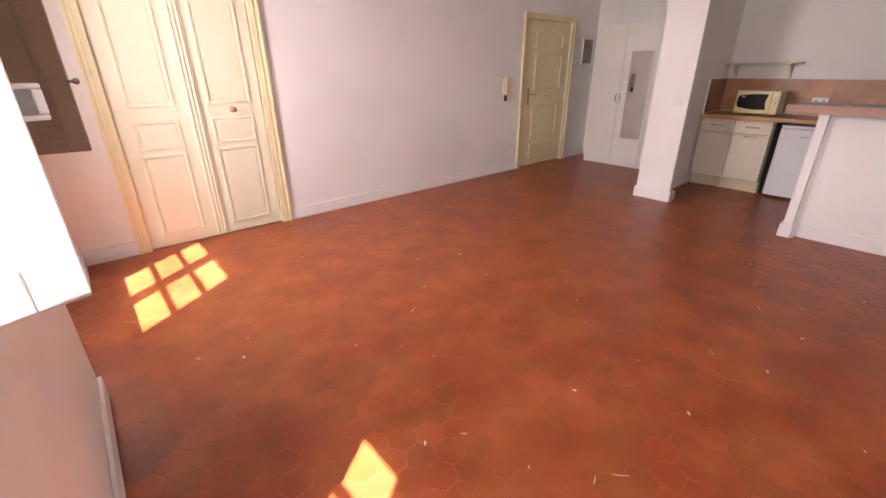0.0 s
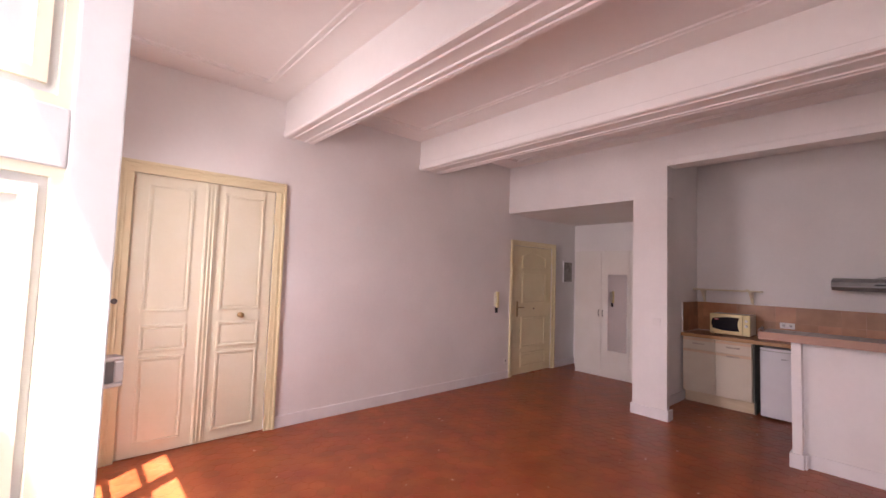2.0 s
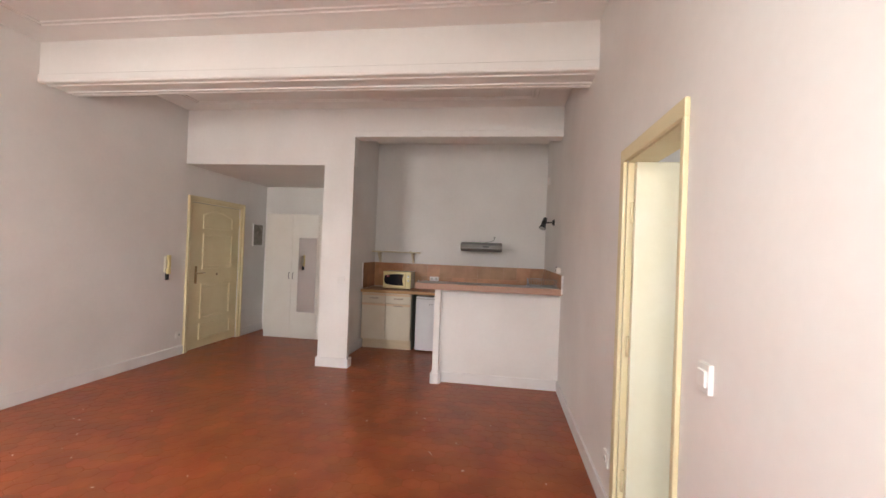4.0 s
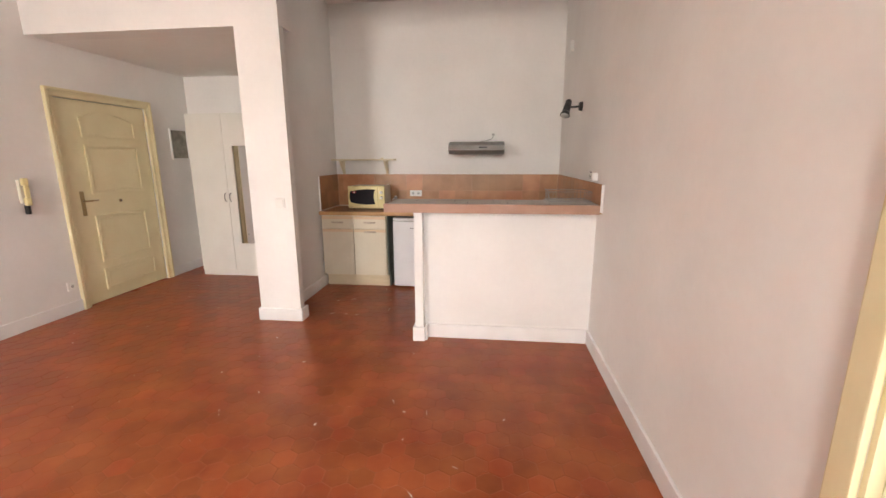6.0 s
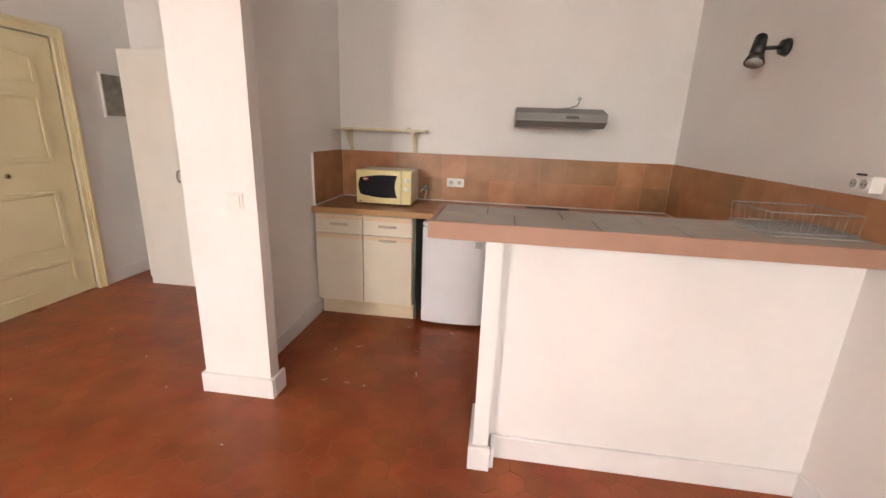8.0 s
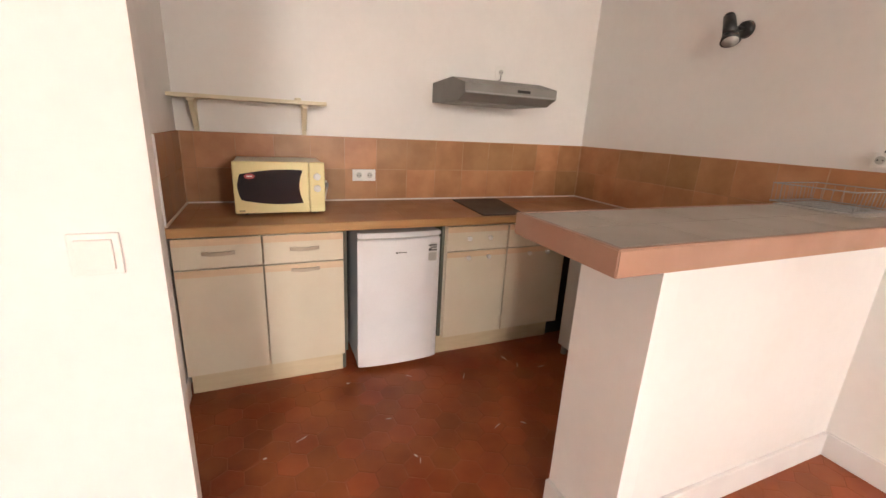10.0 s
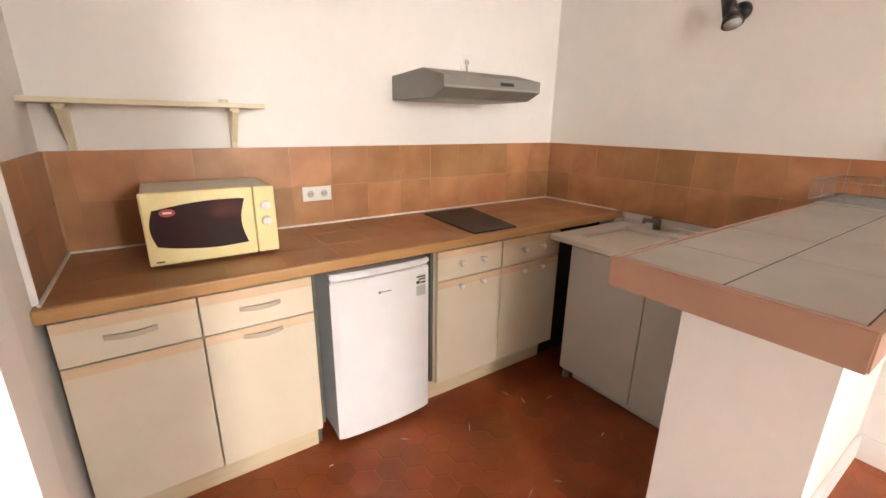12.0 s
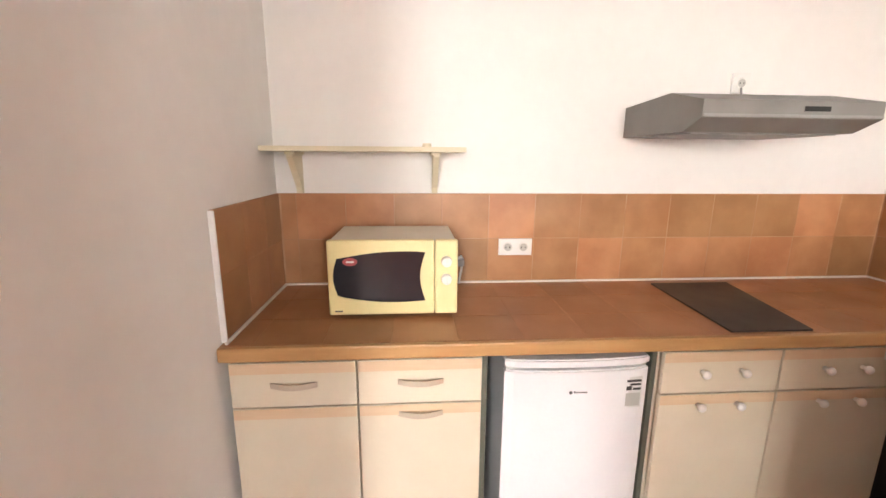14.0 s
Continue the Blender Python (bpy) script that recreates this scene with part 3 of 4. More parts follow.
def cuts(a, b, s=0.2):
    out = []
    while a < b - 0.01:
        out.append((a, min(s, b - a)))
        a += s
    return out


splash("backsplash_east", "tan glazed wall tiles above the worktop", lambda u, z: Matrix.Translation((XB - 0.004, u, z)) @ Matrix(((0, 0, -1, 0), (1, 0, 0, 0), (0, -1, 0, 0), (0, 0, 0, 1))),
       cuts(YR + 0.016, YK - 0.016), boxes((XB - 0.0104, XB - 0.0005, YR + 0.001, YK - 0.001, TZ0, TZ0 + 2 * TS)))
splash("backsplash_south", "tan glazed wall tiles beside the sink", lambda u, z: Matrix.Translation((u, YR + 0.004, z)) @ Matrix(((1, 0, 0, 0), (0, 0, 1, 0), (0, -1, 0, 0), (0, 0, 0, 1))),
       cuts(5.062, XB - 0.016), boxes((5.06, XB - 0.011, YR + 0.0005, YR + 0.0104, TZ0, TZ0 + 2 * TS), (4.64, 5.06, YR + 0.0005, YR + 0.0104, SZ - 0.06, TZ0 + 2 * TS)), low=[(4.645, 0.2), (4.845, 0.215)])
splash("backsplash_north", "tan glazed wall tiles at the worktop's end", lambda u, z: Matrix.Translation((u, YK - 0.004, z)) @ Matrix(((1, 0, 0, 0), (0, 0, -1, 0), (0, 1, 0, 0), (0, 0, 0, 1))),
       cuts(6.085, XB - 0.016), boxes((6.08, XB - 0.011, YK - 0.0104, YK - 0.0005, TZ0, TZ0 + 2 * TS)))
structure("trim", boxes((4.628, 4.640, YR + 0.0005, YR + 0.018, SZ - 0.05, TZ0 + 2 * TS), bevel=0.003), TRIM, "white strip at the end of the wall tiles", "trim")
structure("trim", boxes((6.073, 6.080, YK - 0.018, YK - 0.0005, TZ0, TZ0 + 2 * TS), bevel=0.003), TRIM, "white strip at the end of the wall tiles", "trim")

# ---- worktop ----
WX = 6.035
top = thing("worktop", "tan tiled kitchen worktop with an oak front edge", "worktop", (6.35, 1.3, 0.83))
part("board", boxes((WX + 0.022, XB - 0.001, YR + 0.001, YK - 0.001, 0.831, 0.8701)), TILE_GROUT, top)
part("front_edge", boxes((WX, WX + 0.0215, YR + 0.001, YK - 0.001, 0.829, 0.872), bevel=0.006), OAK, top, "rounded oak edge strip")
part("sealant", boxes((XB - 0.024, XB - 0.0135, YR + 0.012, YK - 0.012, 0.870, 0.879), (WX + 0.03, XB - 0.024, YR + 0.012, YR + 0.022, 0.870, 0.879), (WX + 0.03, XB - 0.024, YK - 0.022, YK - 0.012, 0.870, 0.879), bevel=0.003), WHITE_JOINT, top, "white joint along the wall tiles")
work_me = {}
for y, d in cuts(YR + 0.004, YK - 0.012):
    for x, w in ((WX + 0.023, 0.2), (WX + 0.223, 0.2), (WX + 0.423, XB - 0.013 - WX - 0.423)):
        key = (round(d, 3), round(w, 3))
        if key not in work_me:
            work_me[key] = mesh_of("worktop_tile", plate(w - 0.0018, d - 0.0018, 0.0078, 0.0006), TILE_TOP)
        tile("tile", work_me[key], pose(x + w / 2, y + d / 2, 0.8632), top)


# ---- base cabinets ----
CX = 6.062


def bow_handle(y0, y1, z, parent, label="cream bow handle"):
    """A shallow bowed grip along y."""
    n = 10
    arc = [(y0 + (y1 - y0) * i / n, math.sin(math.pi * i / n)) for i in range(n + 1)]
    bm = prism(bmesh.new(), [(CX - 0.0186 - 0.020 * p, a) for a, p in arc] + [(CX - 0.0176 - 0.012 * p, a) for a, p in reversed(arc)], z - 0.009, z + 0.008)
    part("handle", bm, GRIP, parent, label)


def round_knob(y, z, parent):
    bm = rod(bmesh.new(), (CX - 0.0175, y, z), (CX - 0.032, y, z), 0.007)
    ball(bm, (CX - 0.040, y, z), 0.0138, (0.8, 1, 1))
    part("knob", bm, WHITE_PLASTIC, parent, "round white knob", True)


def front(kind, y0, y1, z0, z1, cab):
    """A drawer or door front with its beech strip along the top."""
    f = part(kind, boxes((CX - 0.018, CX, y0, y1, z0, z1), bevel=0.002), LAMINATE, cab)
    part("strip", boxes((CX - 0.0195, CX - 0.0181, y0 + 0.002, y1 - 0.002, z1 - 0.034, z1 - 0.002)), PEACH, f, "pale beech strip")
    return f


def cabinet(label, y0, y1, mid, knobs):
    cab = thing("base_cabinet", label, "cabinet", (6.36, (y0 + y1) / 2, 0), "kitchen base cabinets")
    part("body", boxes((CX + 0.014, XB - 0.01, y0, y1, 0.15, 0.8285)), LAMINATE, cab)
    part("plinth", boxes((CX + 0.075, CX + 0.09, y0, y1, 0, 0.1495)), PLINTH, cab, "beech coloured plinth board")
    for a, b in ((y0 + 0.002, mid - 0.003), (mid + 0.003, y1 - 0.002)):
        dr = front("drawer", a, b, 0.682, 0.822, cab)
        do = front("door", a, b, 0.150, 0.677, cab)
        c = (a + b) / 2
        if knobs:
            for s in (-0.065, 0.065):
                round_knob(c + s, 0.755, dr)
                round_knob(c + s, 0.642, do)
        else:
            bow_handle(c - 0.068, c + 0.068, 0.752, dr)
            if c < mid:
                bow_handle(c - 0.068, c + 0.068, 0.647, do)
    return cab


cabinet("cream two-door base cabinet with bow handles", 1.925, 2.662, 2.297, False)
cabinet("cream two-door base cabinet with round white knobs", 0.545, 1.362, 0.972, True)
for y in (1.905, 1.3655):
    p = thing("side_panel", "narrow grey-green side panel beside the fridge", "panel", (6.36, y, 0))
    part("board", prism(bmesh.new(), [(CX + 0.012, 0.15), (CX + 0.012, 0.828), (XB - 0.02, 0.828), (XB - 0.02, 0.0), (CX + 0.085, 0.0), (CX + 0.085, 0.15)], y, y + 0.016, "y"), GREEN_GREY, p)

# ---- refrigerator ----
fr = thing("refrigerator", "small white under-counter refrigerator with energy label", "refrigerator", (6.35, 1.62, 0))
FX, FA, FB = 6.066, 1.392, 1.852
part("body", boxes((FX + 0.045, 6.60, FA + 0.006, FB - 0.006, 0.02, 0.80), bevel=0.004), FRIDGE, fr)


def bowed(z0, z1, proud=0.0, n=16):
    """A door slab whose front swells gently outward, with softened side edges."""
    arc = [(FX - proud + 0.006 - bow(FA + (FB - FA) * k / n) - (0.006 if 0 < k < n else 0.0), FA + (FB - FA) * k / n) for k in range(n + 1)]
    bm = prism(bmesh.new(), arc + [(FX + 0.04, FB), (FX + 0.04, FA)], z0, z1)
    rims = [e for e in bm.edges if abs(e.verts[0].co.z - e.verts[1].co.z) < 1e-6 and min(v.co.x for v in e.verts) < FX + 0.02]
    bmesh.ops.bevel(bm, geom=rims, offset=0.005, segments=2, affect="EDGES")
    return bm


def bow(y):
    return 0.016 * (1 - ((2 * y - FA - FB) / (FB - FA)) ** 2)


fd = part("door", bowed(0.028, 0.766), FRIDGE, fr)
part("top_grip", bowed(0.776, 0.803, 0.002), FRIDGE, fr, "white top edge of the door")
# Grey colour stands in for the shade under the top grip.
part("grip_shade", boxes((FX + 0.010, FX + 0.04, FA + 0.006, FB - 0.006, 0.7662, 0.7758)), LABEL_GREY, fr, "grey strip painting the shade in the grip slot")
part("gasket", boxes((FX + 0.0405, FX + 0.0445, FA + 0.008, FB - 0.008, 0.03, 0.80)), GREY_PLASTIC, fr)
badge = bmesh.new()
BX = FX - bow(1.622)
rod(badge, (BX + 0.0008, 1.646, 0.693), (BX - 0.0012, 1.646, 0.693), 0.0055)
for k in range(6):
    box(badge, BX - 0.0010, BX + 0.0012, 1.636 - 0.0075 * k - 0.005, 1.636 - 0.0075 * k, 0.6905, 0.6955 if k else 0.698)
part("badge", badge, INK, fd, "small dark maker's badge")
LX = FX - bow(1.436)
lean = Matrix.Translation((LX, 1.440, 0)) @ Matrix.Rotation(math.atan(0.055), 4, "Z")


def label_boxes(*rows):
    bm = boxes(*rows)
    bm.transform(lean)
    return bm


lab = part("energy_label", label_boxes((-0.0012, 0.0012, -0.028, 0.028, 0.63, 0.735)), PAPER, fd, "pale energy label with grey print")
part("print", label_boxes((-0.0018, -0.0013, -0.024, 0.012, 0.706, 0.713), (-0.0018, -0.0013, 0.006, 0.024, 0.690, 0.704), (-0.0018, -0.0013, -0.024, 0.002, 0.690, 0.698), (-0.0018, -0.0013, -0.024, 0.024, 0.718, 0.726)), INK, lab)
part("colour_field", label_boxes((-0.0018, -0.0013, -0.024, 0.024, 0.635, 0.680)), LABEL_GREY, lab, "grey printed field")
for y in (FA + 0.04, FB - 0.04):
    part("foot", rod(bmesh.new(), (FX + 0.08, y, 0), (FX + 0.08, y, 0.022), 0.018), BLACK, fr)

# ---- hob ----
hob = thing("hob", "flat dark brown hob plate let into the worktop", "hob", (6.33, 0.95, 0.872))
part("plate", prism(bmesh.new(), [(6.068, 0.862), (6.07, 1.135), (6.585, 1.10), (6.585, 0.755)], 0.8718, 0.8775), HOB, hob)

# ---- microwave ----
mw = thing("microwave", "yellowed cream microwave oven with dark door", "microwave", (6.4, 2.195, 0.872))
MX, MA, MB, MZ, MH = 6.245, 1.982, 2.41, 0.886, 1.14
part("case", boxes((MX + 0.03, 6.57, MA + 0.006, MB - 0.006, MZ + 0.004, MH - 0.003), bevel=0.006), MICRO_BODY, mw, "cream metal case")
mdoor = part("door", boxes((MX, MX + 0.0295, MA + 0.078, MB, MZ, MH), bevel=0.008), MICRO, mw)
mpan = part("control_panel", boxes((MX, MX + 0.0295, MA, MA + 0.0765, MZ, MH), bevel=0.008), MICRO, mw)
wa, wb = MA + 0.108, MB - 0.032
n = 12
outline = [(wa + 0.018 * math.sin(math.pi * k / n), 0.935 + 0.165 * k / n) for k in range(n + 1)]
outline += [(wa + (wb - wa) * k / n, 1.102 + 0.010 * math.sin(math.pi * k / n) - 0.022 * k / n) for k in range(1, n)]
outline += [(wb + 0.014 * math.sin(math.pi * k / n), 1.08 - 0.125 * k / n) for k in range(n + 1)]
outline += [(wb - (wb - wa) * k / n, 0.953 - 0.012 * math.sin(math.pi * k / n) - 0.018 * k / n) for k in range(1, n)]
part("glass", prism(bmesh.new(), outline, MX - 0.0022, MX + 0.001, "x"), SCREEN, mdoor, "dark curved glass")
st = bmesh.new()
bmesh.ops.create_cone(st, cap_ends=True, segments=24, radius1=0.024, radius2=0.024, depth=0.001, matrix=Matrix.Translation((MX - 0.0031, 2.335, 1.07)) @ Matrix.Rotation(radians(90), 4, "Y") @ Matrix.Diagonal((0.55, 1, 1, 1)))
stick = part("sticker", st, RED, mdoor, "oval red sticker")
part("print", boxes((MX - 0.0041, MX - 0.0037, 2.322, 2.348, 1.067, 1.073)), WHITE_PLASTIC, stick)
part("print", boxes((MX - 0.0006, MX + 0.0003, 2.365, 2.39, 0.898, 0.903)), INK, mdoor)
for z in (1.068, 1.008):
    kb = rod(bmesh.new(), (MX + 0.001, MA + 0.038, z), (MX - 0.016, MA + 0.038, z), 0.0185, 0.016, 24)
    box(kb, MX - 0.023, MX - 0.0155, MA + 0.0345, MA + 0.0415, z - 0.015, z + 0.015, bevel=0.002)
    part("dial", kb, WHITE_PLASTIC, mpan, "cream rotary dial")
for y in (MA + 0.05, MB - 0.05):
    for x in (MX + 0.06, 6.52):
        part("foot", rod(bmesh.new(), (x, y, 0.8722), (x, y, MZ + 0.006), 0.012), BLACK, mw)
plug = thing("power_plug", "white plug and cable behind the microwave", "plug", (6.6, 1.95, 0.9))
pipe("cable", [(6.575, 1.97, 0.95), (6.60, 1.945, 0.985), (6.61, 1.93, 1.0), (6.612, 1.925, 0.96), (6.60, 1.94, 0.884)], 0.005, WHITE_PLASTIC, plug)
part("plug_body", boxes((6.585, 6.632, 1.918, 1.955, 0.96, 0.992), bevel=0.006), GREY_PLASTIC, plug)

# ---- extractor hood ----
hd = thing("extractor_hood", "slim grey metal extractor hood on the wall", "extractor hood", (6.45, 0.95, 1.49))
HA, HB = 0.645, 1.245
part("body", prism(bmesh.new(), [(XB - 0.002, 1.61), (6.36, 1.625), (6.185, 1.583), (6.185, 1.53), (6.27, 1.492), (XB - 0.002, 1.492)], HA, HB, "y"), HOOD, hd)
part("front_strip", boxes((6.180, 6.1845, HA + 0.003, HB - 0.003, 1.532, 1.541), bevel=0.001), GREY_PLASTIC, hd)
part("control_slot", boxes((6.1815, 6.1846, 0.83, 0.915, 1.551, 1.566)), BLACK, hd, "black switch slot")
part("filter", boxes((6.29, XB - 0.05, HA + 0.04, HB - 0.04, 1.4865, 1.4915)), GREY_PLASTIC, hd)
pipe("power_cord", [(6.55, 0.93, 1.614), (6.56, 0.90, 1.635), (6.60, 0.84, 1.645), (6.63, 0.78, 1.665), (6.655, 0.765, 1.695)], 0.0045, GREY_PLASTIC, hd, "thin grey cord")


# ---- sockets and switches ----
def faceplate(name, label, category, m, w, h, cups=(), rocker=None, depth=0.012, group=""):
    """A plate in its own x-z plane, its front towards -y, then posed by m."""
    root = tagged(new(name), label, category, group)
    part("plate", boxes((-w / 2, w / 2, -depth, -0.0005, -h / 2, h / 2), bevel=0.003), WHITE_PLASTIC, root)
    for c in cups:
        ring = rod(bmesh.new(), (c, -depth + 0.001, 0), (c, -depth - 0.003, 0), 0.021, 0.019, 24)
        part("cup", ring, WHITE_PLASTIC, root, "", True)
        # No hollow here: a flat grey disc paints the cup's inner shade.
        part("cup_shade", rod(bmesh.new(), (c, -depth - 0.0031, 0), (c, -depth - 0.0036, 0), 0.0165, None, 20), LABEL_GREY, root)
        for s in (-0.008, 0.008):
            part("pin_hole", rod(bmesh.new(), (c + s, -depth - 0.0037, 0), (c + s, -depth - 0.0042, 0), 0.003, None, 8), INK, root)
    if rocker:
        part("rocker", boxes((-rocker / 2, rocker / 2, -depth - 0.007, -depth + 0.001, -rocker / 2, rocker / 2), bevel=0.003), WHITE_PLASTIC, root)
    root.matrix_basis = m
    return root


FACE_W = pose(0, 0, 0, 0, 0, -90)
FACE_N = pose(0, 0, 0, 0, 0, 180)
FACE_S = pose(0, 0, 0)
faceplate("double_socket", "white double wall socket on the tan tiles", "socket", pose(XB - 0.0145, 1.691, 1.030) @ FACE_W, 0.145, 0.072, (-0.034, 0.034))
faceplate("wall_socket", "white single socket above the extractor hood", "socket", pose(XB, 0.765, 1.715) @ FACE_W, 0.075, 0.08, (0,))
faceplate("wall_socket", "white socket low on the wall near the entrance door", "socket", pose(4.978, YL, 0.262) @ FACE_S, 0.08, 0.08, (0,))
faceplate("wall_socket", "white socket low on the wall beside the open door", "socket", pose(2.64, YR, 0.31) @ FACE_N, 0.08, 0.085, (0,))
faceplate("light_switch", "white rocker switch on the pillar", "switch", pose(XC, 2.578, 1.07) @ FACE_W, 0.085, 0.085, (), 0.062, 0.010)
faceplate("light_switch", "white rocker switch beside the open door", "switch", pose(1.505, YR, 1.105) @ FACE_N, 0.072, 0.09, (), 0.05, 0.016)
adapter = faceplate("surface_socket", "white surface-mounted double socket above the tiles", "socket", pose(4.873, YR, 1.305) @ FACE_N, 0.098, 0.058, (-0.023, 0.023), None, 0.045)
part("switch_button", boxes((4.855, 4.891, YR + 0.040, YR + 0.050, 1.3345, 1.342), bevel=0.001), BLACK, adapter, "dark switch on top")
faceplate("junction_box", "small white box high on the kitchen wall", "box", pose(6.18, YR, 2.53) @ FACE_N, 0.06, 0.10, (), None, 0.03)
faceplate("smoke_sensor", "small white box under the ceiling beam", "sensor", pose(3.42, 3.39, SOFFIT + 0.012, -90, 0, 0), 0.05, 0.13, (), None, 0.03)

# ---- intercom ----
ic = thing("intercom", "cream wall intercom handset with a dark lower half", "intercom", (4.73, YL, 1.130))
part("base", boxes((4.695, 4.765, YL - 0.03, YL - 0.0005, 1.080, 1.280), bevel=0.008), MICRO_BODY, ic)
hs = boxes((4.705, 4.752, YL - 0.058, YL - 0.031, 1.060, 1.130), (4.71, 4.747, YL - 0.062, YL - 0.04, 1.130, 1.230), (4.705, 4.752, YL - 0.058, YL - 0.031, 1.230, 1.292), bevel=0.008)
part("handset", hs, MICRO, ic, "cream handset")
part("lower_grip", boxes((4.715, 4.741, YL - 0.045, YL - 0.008, 0.985, 1.070), bevel=0.006), BLACK, ic, "dark lower half")

# ---- picture in the hall ----
pc = thing("framed_picture", "small faded grey picture in a thin white frame", "picture", (6.645, YL, 1.63))
part("frame", boxes((6.50, 6.515, YL - 0.02, YL - 0.0005, 1.445, 1.815), (6.78, 6.795, YL - 0.02, YL - 0.0005, 1.445, 1.815), (6.515, 6.78, YL - 0.02, YL - 0.0005, 1.445, 1.46), (6.515, 6.78, YL - 0.02, YL - 0.0005, 1.80, 1.815), bevel=0.002), TRIM, pc)
part("print", boxes((6.514, 6.781, YL - 0.010, YL - 0.002, 1.459, 1.801)), PICTURE, pc)

# ---- wardrobe ----
wd = thing("wardrobe", "white wardrobe with dark bow handles and a mirror", "wardrobe", (6.6, 3.8, 0))
WF = 6.385
part("body", boxes((WF + 0.002, XH - 0.004, 3.19, 4.41, 0.0, 1.975), bevel=0.002), WARD, wd)
wdoors = [part("door", boxes((WF - 0.018, WF, a, b, 0.07, 1.968), bevel=0.002), WARD, wd) for a, b in ((3.96, 4.408), (3.52, 3.956), (3.192, 3.516))]
part("plinth", boxes((WF - 0.006, WF + 0.001, 3.192, 4.408, 0.0, 0.066)), WARD, wd)
part("mirror", prism(bmesh.new(), [(WF - 0.0185, 3.845), (WF - 0.0185, 3.545), (WF - 0.032, 3.545), (WF - 0.022, 3.845)], 0.42, 1.60), MIRROR, wdoors[1], "long frameless mirror")
for y, dd in ((3.99, wdoors[0]), (3.925, wdoors[1])):
    pipe("handle", [(WF - 0.018, y, 0.94), (WF - 0.042, y, 0.952), (WF - 0.05, y, 0.99), (WF - 0.042, y, 1.028), (WF - 0.018, y, 1.04)], 0.006, STEEL, dd, "dark bow handle")

# ---- wall shelf ----
sh = thing("wall_shelf", "pale wooden wall shelf on two brackets", "shelf", (6.58, 2.3, 1.43))
part("board", boxes((6.49, XB - 0.001, 1.93, YK - 0.003, 1.424, 1.442), bevel=0.002), PALE_WOOD, sh)
for y in (2.04, 2.585):
    bk = prism(bmesh.new(), [(XB - 0.001, 1.4235), (6.525, 1.4235), (6.525, 1.405), (XB - 0.035, 1.285), (XB - 0.03, 1.26), (XB - 0.001, 1.26)], y - 0.011, y + 0.011, "y")
    box(bk, 6.53, XB - 0.001, y - 0.019, y + 0.019, 1.412, 1.4232, bevel=0.002)
    part("bracket", bk, PALE_WOOD, sh, "wooden bracket")
lid = thing("small_jar_lid", "small pale cap lying on the shelf", "cap", (6.55, 2.08, 1.442))
part("cap", rod(bmesh.new(), (6.55, 2.075, 1.442), (6.55, 2.075, 1.456), 0.018, 0.016), PALE_WOOD, lid)

# ---- sink unit ----
su = thing("sink_unit", "grey sink cabinet with white sink top beside the wall", "sink unit", (5.5, 0.35, 0))
UX0, UX1, UY = 5.07, 5.905, 0.60
part("body", boxes((UX0, UX1, YR + 0.016, UY, 0.06, 0.787), bevel=0.002), SINK_CAB, su)
for a, b in ((UX0 + 0.003, 5.478), (5.484, UX1 - 0.003)):
    part("door", boxes((a, b, UY + 0.001, UY + 0.019, 0.07, 0.775), bevel=0.002), SINK_CAB, su, "grey door")
part("plinth", boxes((UX0, UX1 - 0.05, UY - 0.06, UY - 0.045, 0, 0.059)), SINK_CAB, su)
for x in (UX0 + 0.05, UX1 - 0.02):
    part("foot", rod(bmesh.new(), (x, UY - 0.02, 0), (x, UY - 0.02, 0.06), 0.018), GREY_PLASTIC, su)
sx0, sx1, sy0, sy1 = UX0 - 0.005, 6.03, YR + 0.016, UY + 0.045
bx0, bx1, by0, by1 = 5.45, 5.93, 0.12, 0.54
tp = boxes((sx0, bx0, sy0, sy1, 0.7880, 0.8170), (bx1, sx1, sy0, sy1, 0.7880, 0.8170), (bx0, bx1, sy0, by0, 0.7880, 0.8170), (bx0, bx1, by1, sy1, 0.7880, 0.8170), bevel=0.004)
part("sink_top", tp, SINK_TOP, su, "white sink top")
part("basin", boxes((bx0, bx1, by0, by1, 0.7885, 0.7930), (bx0, bx0 + 0.006, by0, by1, 0.7930, 0.8130), (bx1 - 0.006, bx1, by0, by1, 0.7930, 0.8130)), SINK_TOP, su)
part("upstand", boxes((sx0, sx1, sy0, sy0 + 0.014, 0.8170, 0.8400), (6.016, sx1, sy0 + 0.014, 0.10, 0.8170, 0.8400), bevel=0.004), SINK_TOP, su)
tap = part("tap", rod(bmesh.new(), (5.78, 0.055, 0.8170), (5.78, 0.055, 0.8800), 0.021, 0.018), STEEL, su, "dull steel tap", True)
sp = rod(bmesh.new(), (5.78, 0.055, 0.8600), (5.78, 0.19, 0.8900), 0.011)
rod(sp, (5.78, 0.187, 0.8950), (5.78, 0.195, 0.8700), 0.010)
part("spout", sp, STEEL, tap, "", True)
part("lever", boxes((5.77, 5.79, 0.04, 0.10, 0.8810, 0.8910), bevel=0.003), STEEL, tap)
# Added black board: paints the deep shade between sink unit and cabinets.
gap = structure("trim", boxes((6.15, 6.17, 0.05, 0.54, 0.0, 0.80)), GAP_SHADE, "near-black board standing in for the shade between the kitchen units", "gap")

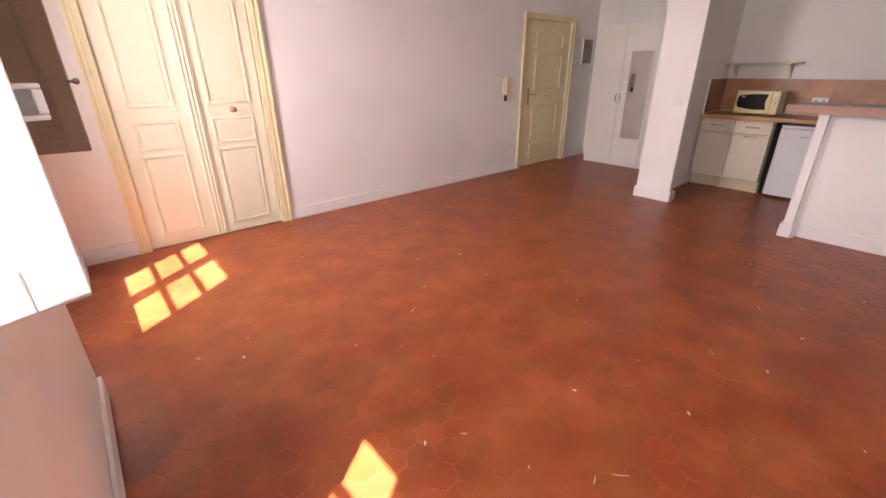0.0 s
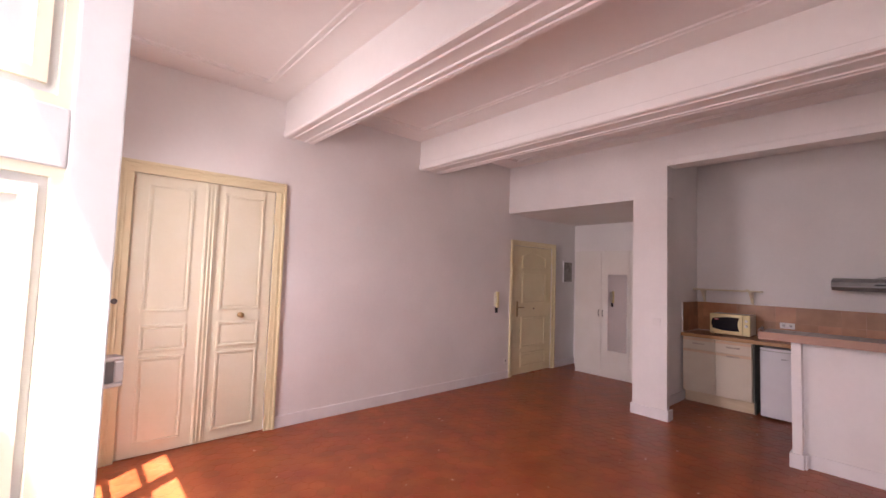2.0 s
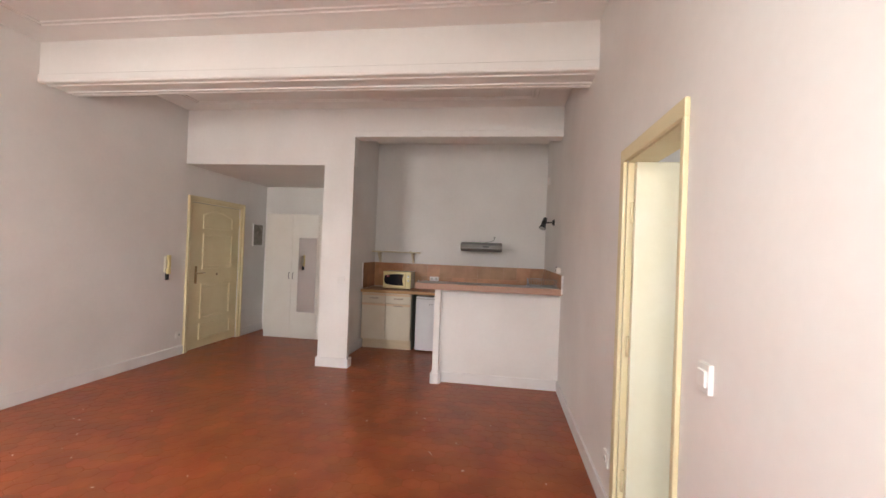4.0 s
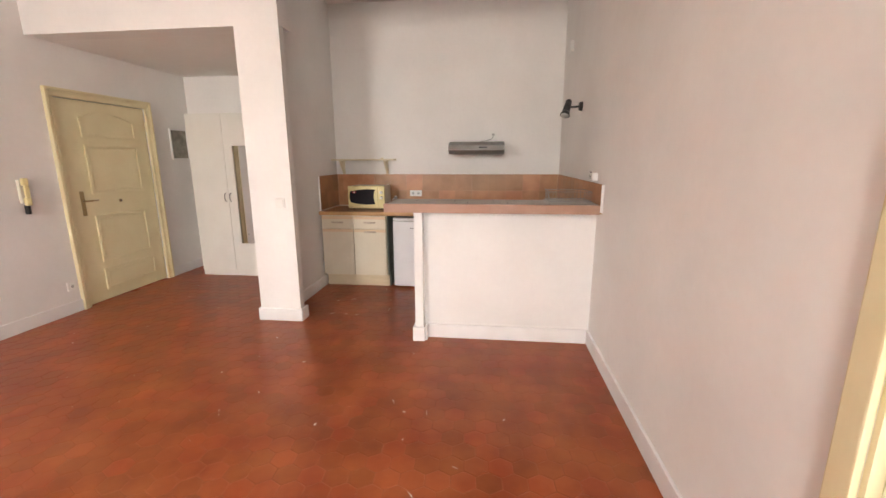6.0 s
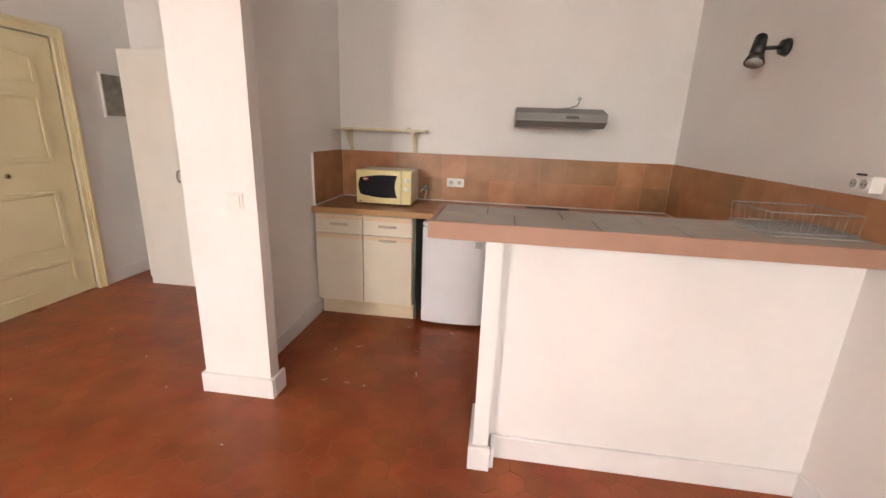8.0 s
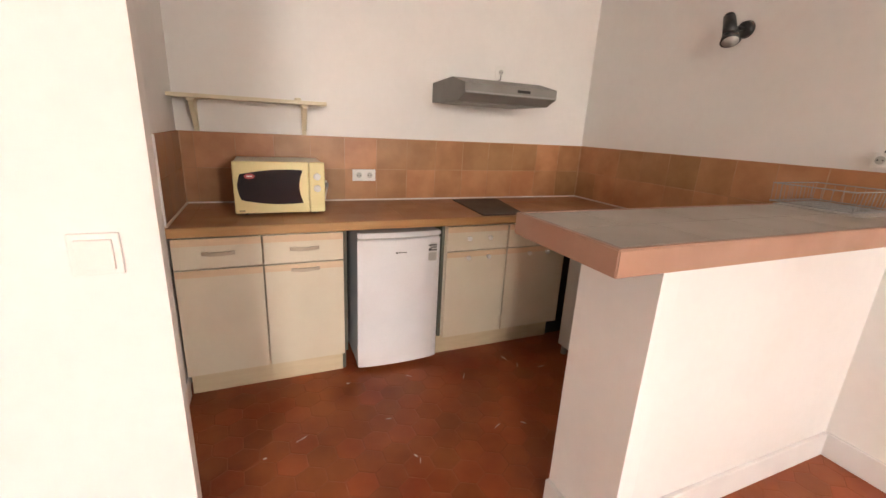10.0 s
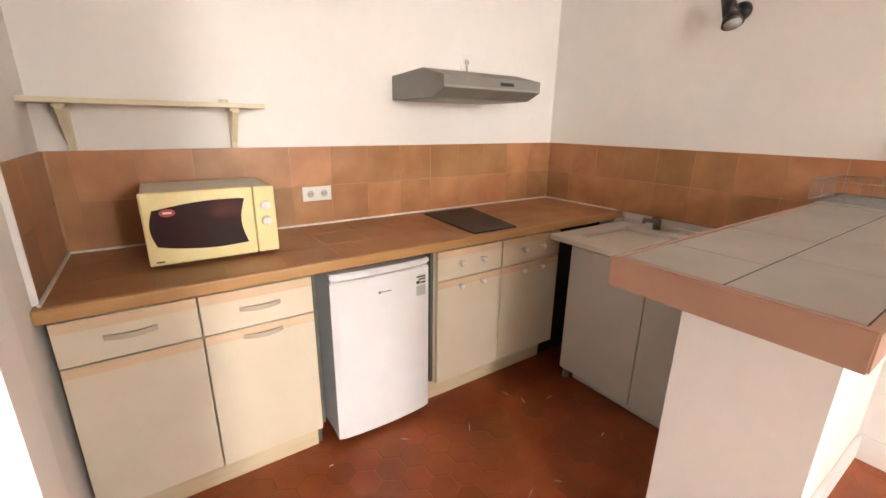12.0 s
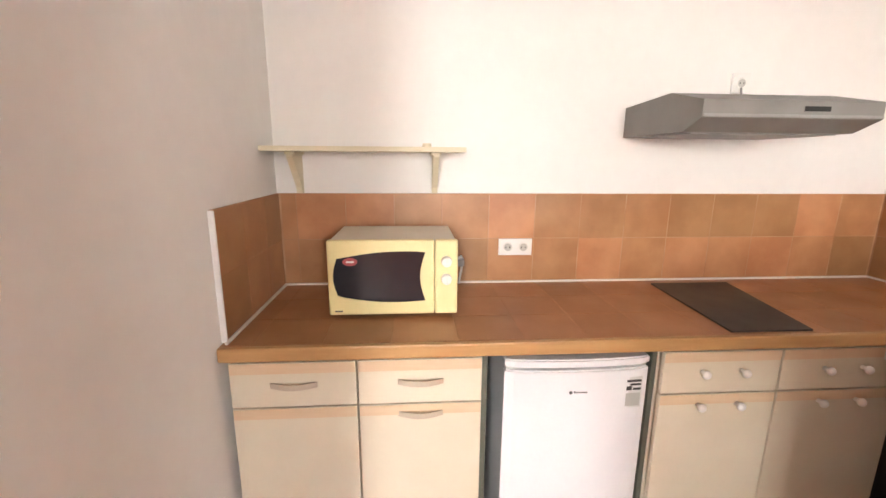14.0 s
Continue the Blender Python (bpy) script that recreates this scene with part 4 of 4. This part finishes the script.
# ---- dish rack ----
rk = thing("dish_rack", "grey wire dish rack standing on the bar", "dish rack", (5.0, 0.15, SZ))
rx0, rx1, ry0, ry1, rz0, rz1 = 4.81, 5.08, 0.03, 0.34, SZ + 0.006, SZ + 0.082
rim = [(rx0, ry0, rz1), (rx1, ry0, rz1), (rx1, ry1, rz1), (rx0, ry1, rz1), (rx0, ry0, rz1)]
pipe("rim", rim, 0.0022, GREY_PLASTIC, rk)
pipe("rim", [(x, y, rz0 + 0.004) for x, y, _ in rim], 0.0022, GREY_PLASTIC, rk)
for i in range(9):
    x = rx0 + (rx1 - rx0) * i / 8
    pipe("wire", [(x, ry0, rz1), (x, ry0 + 0.008, rz0), (x, ry1 - 0.008, rz0), (x, ry1, rz1)], 0.0009, GREY_PLASTIC, rk)
for i in range(1, 11):
    y = ry0 + (ry1 - ry0) * i / 11
    pipe("wire", [(rx0, y, rz1), (rx0 + 0.006, y, rz0), (rx1 - 0.006, y, rz0), (rx1, y, rz1)], 0.0009, GREY_PLASTIC, rk)
mat = thing("drip_tray", "flat grey drip tray under the dish rack", "tray", (4.9, 0.22, SZ))
part("tray", boxes((4.77, 5.055, 0.022, 0.36, SZ + 0.0005, SZ + 0.0035), bevel=0.001), TRAY, mat)

# ---- spot lamp ----
sl = thing("spot_lamp", "black adjustable wall spot lamp, switched off", "wall lamp", (5.58, YR, 1.885))
part("wall_mount", rod(bmesh.new(), (5.58, YR + 0.0005, 1.89), (5.58, YR + 0.026, 1.89), 0.042, 0.034, 24), BLACK, sl, "", True)
part("arm", rod(bmesh.new(), (5.58, YR + 0.024, 1.89), (5.58, YR + 0.10, 1.885), 0.009), BLACK, sl, "", True)
way = Vector((-0.38, 0.25, -0.80)).normalized()
c0 = Vector((5.60, YR + 0.115, 1.93))
hdm = rod(bmesh.new(), c0, c0 + way * 0.10, 0.027, 0.033, 24)
rod(hdm, c0 + way * 0.099, c0 + way * 0.135, 0.033, 0.044, 24)
ball(hdm, c0, 0.027)
part("head", hdm, BLACK, sl, "black lamp head", True)
part("bulb", rod(bmesh.new(), c0 + way * 0.1355, c0 + way * 0.138, 0.036, None, 24), LABEL_GREY, sl, "unlit reflector bulb", True)

# ---- hexagonal floor tiles ----
SIDE, GAP = 0.068, 0.0028
APO = SIDE * math.sqrt(3) / 2


def hexagon(r, h):
    return [(r * math.cos(radians(60 * k + 3)), r * math.sin(radians(60 * k + 3)), h) for k in range(6)]


R = SIDE - GAP / math.sqrt(3)
rings = hexagon(R, -0.006) + hexagon(R, -0.0007) + hexagon(R - 0.0025, 0.0)
faces = [tuple(range(12, 18))] + [(a + i, a + (i + 1) % 6, a + 6 + (i + 1) % 6, a + 6 + i) for a in (0, 6) for i in range(6)]
hex_me = bpy.data.meshes.new("floor_tile")
hex_me.from_pydata(rings, [], faces)
hex_me.materials.append(TOMETTE)
rng = random.Random(7)
verts, rest = [], []
turn3 = Matrix.Rotation(radians(3), 4, "Z")
for i in range(-10, 80):
    for j in range(-70, 80):
        p = turn3 @ Vector((i * 1.5 * SIDE, (j + 0.5 * (i % 2)) * 2 * APO, 0))
        if not (XO + 0.28 < p.x < XH and YR - 0.04 < p.y < YL + 0.03):
            continue
        if p.x < XW - 0.02 and not any(abs(p.y - c) < 0.56 for c in (WINDOW_A, WINDOW_B)):
            continue
        tip = Matrix.Translation((p.x, p.y, rng.uniform(-0.0003, 0.0003))) @ Euler((rng.gauss(0, 0.003), rng.gauss(0, 0.003), rng.gauss(0, 0.012))).to_matrix().to_4x4()
        if 0.75 < p.x < 2.3 and 0.8 < p.y < 3.0:
            tile("tile", hex_me, tip, floor)
        else:
            n = len(verts)
            verts += [tuple(tip @ Vector(v)) for v in rings]
            rest += [tuple(n + k for k in f) for f in faces]
me = bpy.data.meshes.new("floor_tiles")
me.from_pydata(verts, [], rest)
me.materials.append(TOMETTE)
stuff = new("floor_tiles", me)
stuff.parent = floor
tagged(stuff, "red hexagonal terracotta tiles", kind="stuff")

# ---- plaster flecks lying on the tiles ----
fl = bmesh.new()
for k in range(90):
    x, y, a = rng.uniform(0.3, 6.0), rng.uniform(0.3, 4.4), rng.uniform(0, 3.14)
    if x > 4.5 and y < 1.7 or x > 4.9 and 2.4 < y < 2.95:
        continue
    n, r0 = rng.randint(5, 7), rng.uniform(0.002, 0.007)
    ring = [(x + math.cos(a) * r0 * rng.uniform(1.0, 2.4) * math.cos(6.283 * q / n) - math.sin(a) * r0 * 0.6 * math.sin(6.283 * q / n), y + math.sin(a) * r0 * 1.8 * math.cos(6.283 * q / n) + math.cos(a) * r0 * 0.6 * math.sin(6.283 * q / n)) for q in range(n)]
    prism(fl, ring, 0.0004, 0.0022)
for x0, x1, y0, y1, count in ((5.1, 5.95, 0.8, 2.3, 13), (0.7, 4.4, 0.6, 3.2, 10)):
    for k in range(count):
        x, y, a = rng.uniform(x0, x1), rng.uniform(y0, y1), rng.uniform(0, 3.14)
        ln, wd = rng.uniform(0.012, 0.032), rng.uniform(0.0008, 0.0018)
        u, v, bend = (math.cos(a), math.sin(a)), (-math.sin(a), math.cos(a)), rng.uniform(-0.004, 0.004)
        shape = ((-ln, -wd * 0.4), (0, bend - wd), (ln, -wd * 0.3), (ln, wd * 0.3), (0, bend + wd), (-ln, wd * 0.4))
        prism(fl, [(x + p * u[0] + q * v[0], y + p * u[1] + q * v[1]) for p, q in shape], 0.0004, 0.0016)
flecks = tagged(part("plaster_flecks", fl, WHITE_JOINT), "scattered pale plaster flecks on the floor tiles", "debris", kind="stuff")
